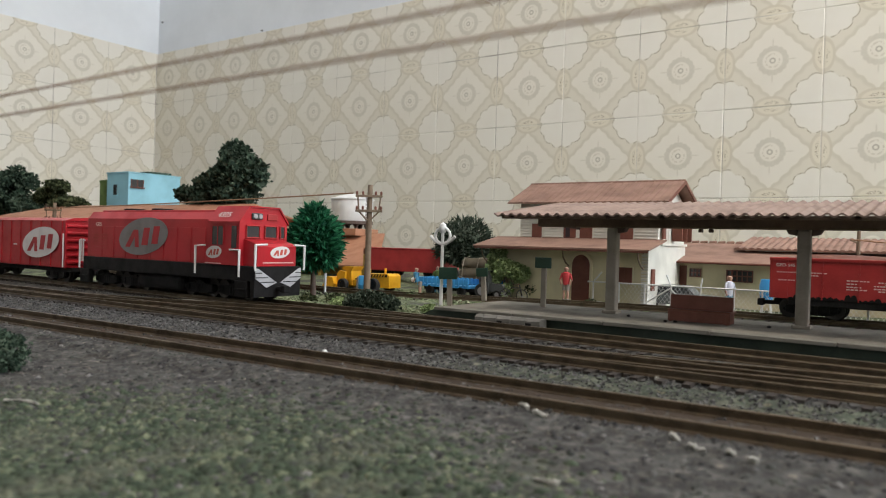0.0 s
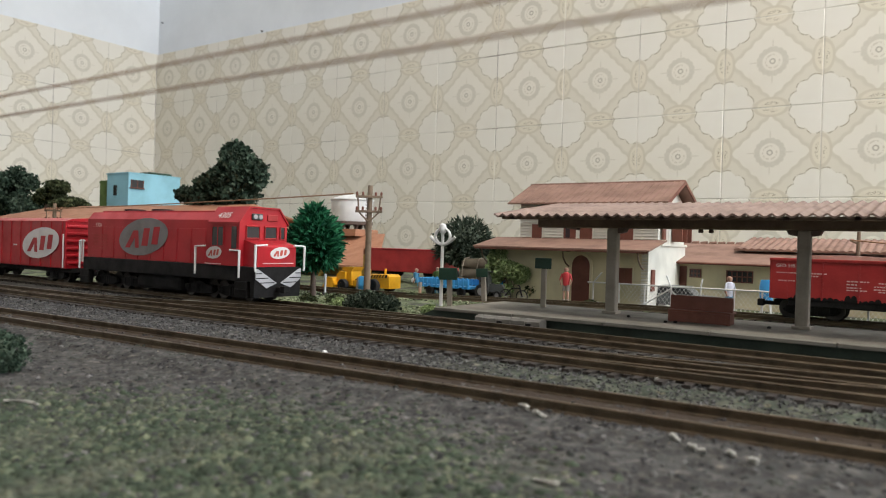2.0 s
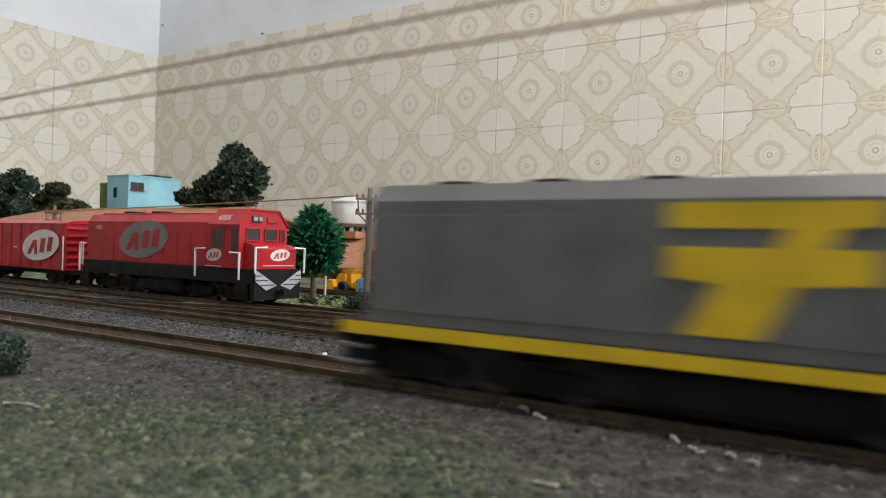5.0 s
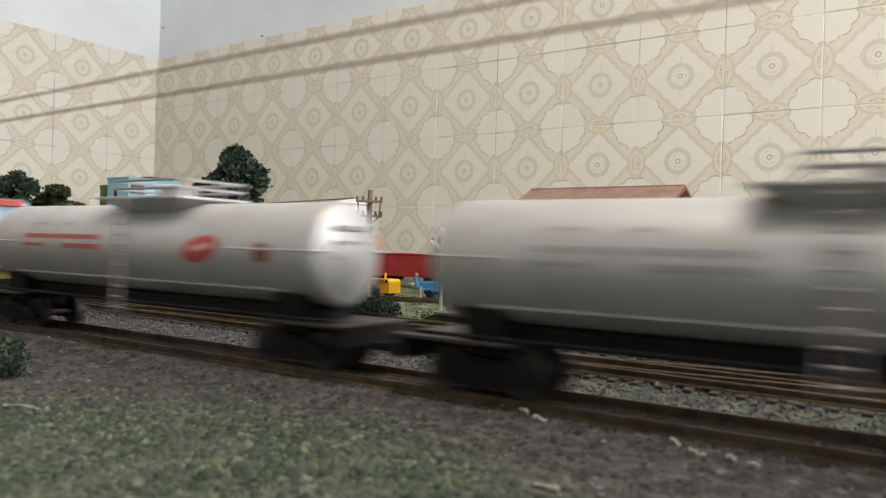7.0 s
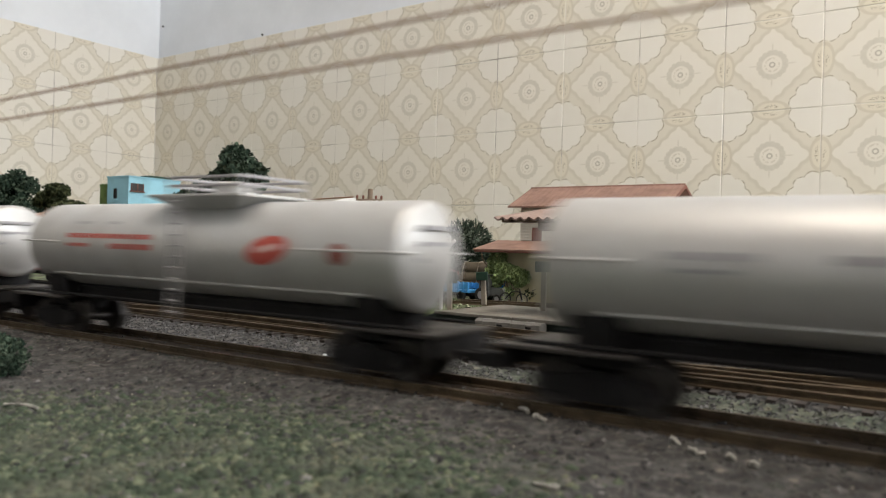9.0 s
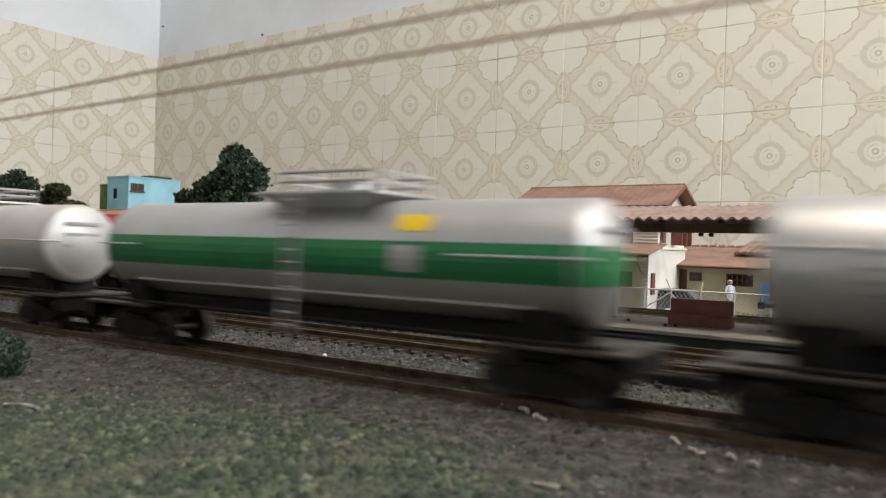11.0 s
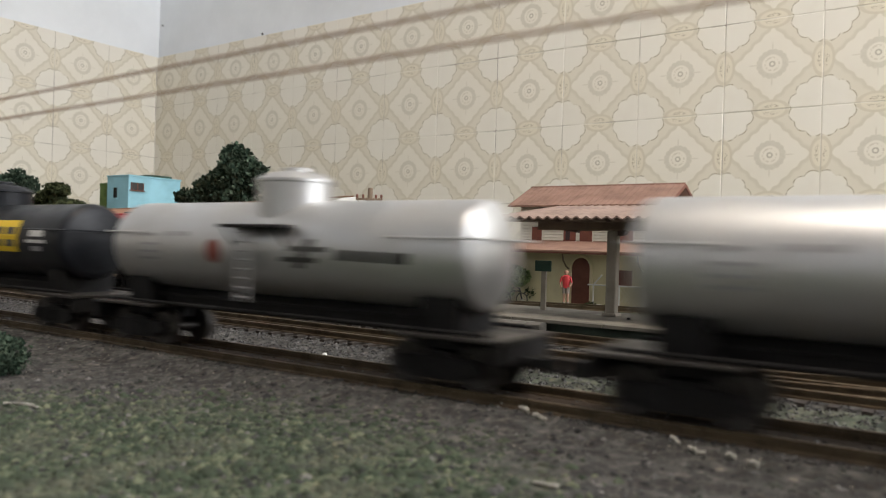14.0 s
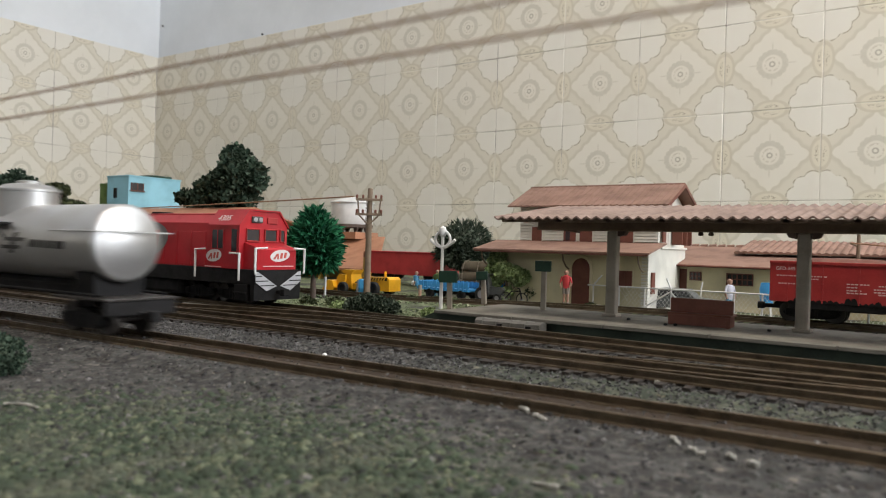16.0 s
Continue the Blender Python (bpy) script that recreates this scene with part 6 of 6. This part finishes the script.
def blob_cloud(seed, n, rx, ry, z0, z1, r, taper=0.0):
    rng = np.random.default_rng(seed)
    out = []
    for _ in range(n):
        f = rng.uniform(0, 1)
        k = 1 - taper * f
        a = rng.uniform(0, 2 * math.pi)
        q = rng.uniform(0.2, 1.0) ** 0.5
        s = r * rng.uniform(0.75, 1.25)
        out.append((rx * k * q * math.cos(a), ry * k * q * math.sin(a), z0 + (z1 - z0) * f, s, s, s * 0.85))
    return out


# dense bright tree beside the engine
tree(-356, 357, 60, [(-1, 0, 29, 15, 15, 7), (-1, 0, 37, 17, 17, 10), (1, 0, 47, 13, 13, 9), (0, 0, 55, 7, 7, 7), (-11, 0, 30, 9, 9, 6.5), (9, 0, 32, 9, 9, 7)], M_LEAFGREEN, 6500, 2.5, 2.2, "dense bright green bristly model tree", 3, 0.75, trunk_mat=M_BEAM)
# large dark tree before the wall
tree(-712, 568, 160, [(12, 0, 130, 20, 20, 18), (2, 0, 112, 24, 24, 17), (30, 0, 112, 24, 24, 18), (-24, 0, 104, 22, 22, 16), (-54, 0, 92, 19, 19, 12), (-80, 0, 93, 14, 14, 9), (8, 0, 143, 15, 15, 12), (42, 0, 122, 14, 14, 12), (-44, 0, 106, 13, 13, 9), (16, 0, 94, 26, 24, 14), (-30, 0, 88, 20, 20, 12)], M_LEAFDARK, 8000, 4.6, 5, "large dark green clumpy model tree", 5)
# trees at the far end
tree(-1330, 606, 150, blob_cloud(8, 12, 48, 36, 66, 130, 20, 0.4) + [(0, 0, 138, 18, 18, 13)], M_LEAFDARK, 5200, 5.5, 5, "dark olive model tree", 8)
tree(-1270, 640, 112, blob_cloud(9, 7, 20, 20, 64, 96, 14, 0.3), M_LEAFDARK, 2400, 5.5, 4, "dark olive model tree", 9)
tree(-1105, 562, 116, [(0, 0, 112, 17, 15, 5.5), (14, 0, 106, 12, 11, 4.5), (-10, 0, 103, 12, 11, 4.5), (4, 0, 97, 10, 10, 4)], M_LEAFOLIVE, 1500, 4.0, 2.2, "thin flat-topped olive model tree", 10)
tree(-1160, 575, 106, [(0, 0, 100, 15, 14, 9), (14, 0, 94, 14, 12, 8), (-14, 0, 92, 14, 12, 8)], M_LEAFOLIVE, 1600, 4.0, 2.2, "small olive model tree", 11)
tree(-1060, 560, 96, [(0, 0, 84, 22, 18, 8), (-22, 0, 82, 18, 16, 7), (20, 0, 80, 18, 16, 8)], M_LEAFOLIVE, 1600, 4.0, 2.2, "low olive model tree", 12)
# bristly tree behind the trailer
tree(-370, 566, 66, [(0, 0, 45, 23, 22, 17), (4, 0, 33, 23, 22, 13), (-8, 0, 36, 19, 18, 13)], M_LEAFGREY, 6500, 2.2, 3, "round grey-green bristly model tree", 14, 0.8)
# light green shrub by the bicycle
tree(-256, 452, 36, [(-11, 0, 31, 6, 5, 5.5), (-13, 1, 34.5, 3, 3, 3), (-7, 0, 35, 3.4, 3, 3), (-12, 0, 24, 6, 6, 6), (-4, -2, 24, 7, 6, 6), (4, 0, 22, 7, 6, 5.5), (8, 1, 19, 5.5, 6, 5), (12, 0, 21, 3, 3, 4), (-9, -2, 16, 3.4, 3, 3.4), (0, -2, 9, 4, 3.4, 3.2), (-3, -3, 5, 3.4, 3, 2.8)], M_LEAFLIGHT, 3800, 2.0, 1.2, "fresh green leafy model shrub", 15, core_size=0.36)
tree(-240, 466, 24, blob_cloud(16, 5, 5, 5, 8, 18, 4.5, 0.2), M_LEAFOLIVE, 1100, 2.0, 0.9, "olive green leafy model shrub", 16, name="bush")
# low bushes
tree(-266, 312, 12, [(0, 0, 5, 10, 8, 6), (-11, 2, 4, 8, 7, 4.5), (10, 1, 4, 9, 7, 5), (4, -3, 6, 8, 6, 5)], M_LEAFGREY, 3000, 1.5, 0, "low dark green foam bush", 17, name="bush", z=-2.2)
tree(-216.5, 95, 12, [(0, 0, 5, 8.5, 7, 6.4), (-8, 0, 5, 8, 7, 6)], M_LEAFDARK, 4500, 0.85, 0, "dark foam bush near the front track", 18, name="bush", z=-2.6)
for i, (x, y, s) in enumerate(((-296, 318, 5), (-312, 332, 6), (-330, 326, 5), (-238, 330, 4.5), (-286, 345, 6), (-192, 447, 5), (-182, 449, 4), (-300, 395, 5), (-268, 400, 5))):
    tree(x, y, 6, [(0, 0, s * 0.4, s, s * 0.8, s * 0.6), (s * 0.8, 0, s * 0.3, s * 0.7, s * 0.6, s * 0.45)], M_LEAFOLIVE if i % 3 else M_LEAFLIGHT, 700, 1.1, 0, "small tuft of green scatter foam", 30 + i, name="tuft", z=-2.4)

# ---------------------------------------------------------------- loose ground material


def scatter(name, material, label, count, size, where, seed, flat=0.75):
    rng = np.random.default_rng(seed)
    base = np.array([(1, 0, -0.7), (-1, 0, -0.7), (0, 1, 0.7), (0, -1, 0.7)], float)
    tri = ((0, 2, 3), (1, 3, 2), (0, 1, 2), (0, 3, 1))
    pts, faces = [], []
    for _ in range(count):
        x, y, z = where(rng)
        s = size * rng.uniform(0.45, 1.3)
        q = Euler(rng.uniform(0, 6.28, 3)).to_matrix()
        r = np.array(q) @ (base * (1 + rng.uniform(-0.35, 0.35, (4, 3)))).T * s
        n = len(pts)
        pts += [(float(x + r[0, k]) * U, float(y + r[1, k]) * U, float(z + r[2, k] * flat) * U) for k in range(4)]
        faces += [tuple(n + i for i in t) for t in tri]
    me = bpy.data.meshes.new(name)
    me.from_pydata(pts, [], faces)
    me.materials.append(material)
    return tagged(new(name, me), label, "ground cover", kind="stuff")


def on_bed(rng):
    while True:
        x = rng.uniform(-480, 12)
        y = rng.uniform(142, 300)
        d = min(abs(abs(y - f(x)) - 8.75) for f in (lambda v: A_Y + A_SLOPE * v, line_b, line_c))
        e = min(abs(y - f(x)) for f in (lambda v: A_Y + A_SLOPE * v, line_b, line_c, line_x))
        if d > 1.3 and (y < 289 or x < -230) and (e > 10.5 or rng.uniform() < 0.12):
            return x, y, ground_z(x, y) + 0.1


def on_turf(rng):
    y = 40 + 95 * rng.uniform(0, 1) ** 0.8
    x = rng.uniform(-2.6 * y - 10, 0.1 * y + 5)
    if y > 126 - 0.0055 * (x + 105) ** 2 + rng.uniform(-30, 14):
        return on_turf(rng)
    return x, y, ground_z(x, y) + 0.15


def on_soil(rng):
    y = rng.uniform(60, 147)
    x = rng.uniform(-2.6 * y, 0.1 * y + 5)
    return x, y, ground_z(x, y) + 0.1


def on_yard(rng):
    x = rng.uniform(-420, -190)
    y = rng.uniform(292, 460)
    return x, y, ground_z(x, y) + 0.1


scatter("ballast_stones", M_BALLAST, "grey crushed model ballast between the rails", 26000, 0.52, on_bed, 41)
def lumps(name, material, label, count, size, where, seed):
    """Soft rounded clods, half sunk in the ground."""
    rng = np.random.default_rng(seed)
    ball = BM()
    bmesh.ops.create_icosphere(ball, subdivisions=1, radius=1.0)
    base = np.array([v.co[:] for v in ball.verts])
    tri = [tuple(v.index for v in f.verts) for f in ball.faces]
    ball.free()
    pts, faces = [], []
    for _ in range(count):
        x, y, z = where(rng)
        s = size * rng.uniform(0.3, 1.0) ** 1.6
        r = base * (1 + rng.uniform(-0.3, 0.3, base.shape)) * s * np.array((rng.uniform(0.7, 1.4), rng.uniform(0.7, 1.4), rng.uniform(0.6, 1.1)))
        n = len(pts)
        pts += [(float(x + c[0]) * U, float(y + c[1]) * U, float(z + c[2] - 0.5 * s) * U) for c in r]
        faces += [tuple(n + i for i in t) for t in tri]
    me = bpy.data.meshes.new(name)
    me.from_pydata(pts, [], faces)
    me.polygons.foreach_set("use_smooth", [True] * len(me.polygons))
    me.materials.append(material)
    return tagged(new(name, me), label, "ground cover", kind="stuff")


lumps("turf_clods", M_TURFCLOD, "dull green foam turf in soft clods", 7500, 1.5, on_turf, 142)
lumps("soil_clods", M_SOILCLOD, "grey-brown soil in soft crumbs", 4500, 1.1, on_soil, 143)
scatter("turf_crumbs", M_TURF, "green foam turf crumbs", 1100, 0.28, on_turf, 42)
scatter("soil_crumbs", M_SOILGRAIN, "brown soil crumbs", 1000, 0.26, on_soil, 43)
scatter("yard_crumbs", M_YARDTURF, "green and brown scatter in the yard", 9000, 1.1, on_yard, 44)

# pale fragments and covers by the rails
FRAG = np.random.default_rng(77)
for x, y, ln, rz, fat in ((-106, 216, 3.2, -10, 0.4), (-100, 213, 3.6, -30, 0.3), (-93, 206, 3.0, -45, 0.3), (-70, 210, 3.0, 20, 0.5), (-67, 206, 2.2, 0, 0.6), (-85, 147, 3.2, -40, 0.3),
                          (-77, 144, 3.6, -35, 0.35), (-71, 141, 3.4, -20, 0.35), (-42, 141, 2.2, -30, 0.6), (-37, 138, 3.0, -12, 0.4), (-31, 138, 1.6, 10, 0.7), (-27, 136, 1.4, 0, 0.7), (-175, 82, 8.5, 25, 0.12), (-52, 106, 4.6, -8, 0.2)):
    bow = FRAG.uniform(-0.3, 0.3) * ln
    line = [((k / 5 - 0.5) * ln, bow * (1 - (k / 2.5 - 1) ** 2) + FRAG.uniform(-0.15, 0.15), FRAG.uniform(-0.15, 0.15) + 0.3 * fat * math.sin(k)) for k in range(6)]
    fb = tube(BM(), line, 0.28 + 0.5 * fat, 7)
    for v in fb.verts:
        v.co += Vector((noise.noise(v.co * 1.3), noise.noise(v.co * 1.3 + Vector((5, 0, x))), noise.noise(v.co * 1.3 + Vector((0, 7, y))))) * 0.45
    fr = part("fragment", fb, M_BONE, None, smooth=True)
    fr.matrix_world = place(x, y, ground_z(x, y) + 0.45, rz, FRAG.uniform(-8, 8), FRAG.uniform(-8, 8))
    tagged(fr, "pale bleached splinter lying on the track bed", "debris", "track bed debris")
bead = part("bead", lathe(BM(), [(0, -0.9), (0.7, -0.5), (0.9, 0), (0.7, 0.6), (0, 0.9)], 12), M_PLASTICWHITE, None, smooth=True)
bead.matrix_world = place(-173.6, 180.4, ground_z(-173.6, 180.4) + 0.7)
tagged(bead, "tiny white bead on the ballast", "debris", "track bed debris")
for x, y, k_ in ((-332, 251, 0.42), (-161, 287, 0.92)):
    cv = thing("point_motor_cover", place(x, y, -1.2, 2) @ Matrix.Diagonal((1, 1, k_, 1)), "grey ribbed cover beside the points", "track cover", "track covers")
    part("cover", prism(BM(), [(-4.0, 0), (3.0, 0), (3.0, 5.4), (1.5, 6.2), (-2.0, 6.2), (-3.6, 5.0)], -17, 16, "x"), M_GREYPLASTIC, cv)
    for k in range(5):
        part("rib", prism(BM(), [(-4.3, 0), (-4.0, 0), (-3.6, 5.0), (-2.0, 6.2), (-2.0, 6.6), (-4.0, 5.2)], -16 + k * 7.2, -13 + k * 7.2, "x"), M_GREYPLASTIC, cv)
        if k in (1, 3):
            part("slot", box(BM(), -12.6 + k * 7.2, -10 + k * 7.2, -3.95, -3.2, 3.0, 4.2), M_BLACK, cv)
for x in (-99.5, -101, -96, -120, -60):
    st_ = part("pebble", lathe(BM(), [(0, 0), (0.9, 0.2), (0.8, 0.9), (0, 1.2)], 8), M_BLACK, None)
    st_.matrix_world = place(x, 306 + (x * 7) % 22, PZ)
    tagged(st_, "small dark pebble on the platform", "debris", "platform pebbles")
post = thing("marker_post", place(-358.5, 371, -2.6), "short white marker post", "post")
part("post", rod(BM(), (0, 0, 0), (0, 0, 16), 0.9, seg=8), M_PLASTICWHITE, post)

for x, z in ((-1498, 584.5), (-1940, 673.0)):
    nl = part("nail", lathe(BM(), [(0, -2.4), (2.2, -2.0), (2.2, 0), (1.4, 3), (0, 3.4)], 10, Matrix.Rotation(math.pi / 2, 4, "X")), M_BLACK, None)
    nl.matrix_world = place(x, Y1 + 4, z)
    tagged(nl, "small dark nail in the white wall", "nail", "nails in the wall")

# ---------------------------------------------------------------- tiles on the walls
lay_tiles()


# ---------------------------------------------------------------- what moves
def motions():
    steps = [i * 0.2 for i in range(81)]
    for ob, s, base in TRAIN:
        walk(ob, [(t, car_pose(s - gone(t), base)) for t in steps])


motions()
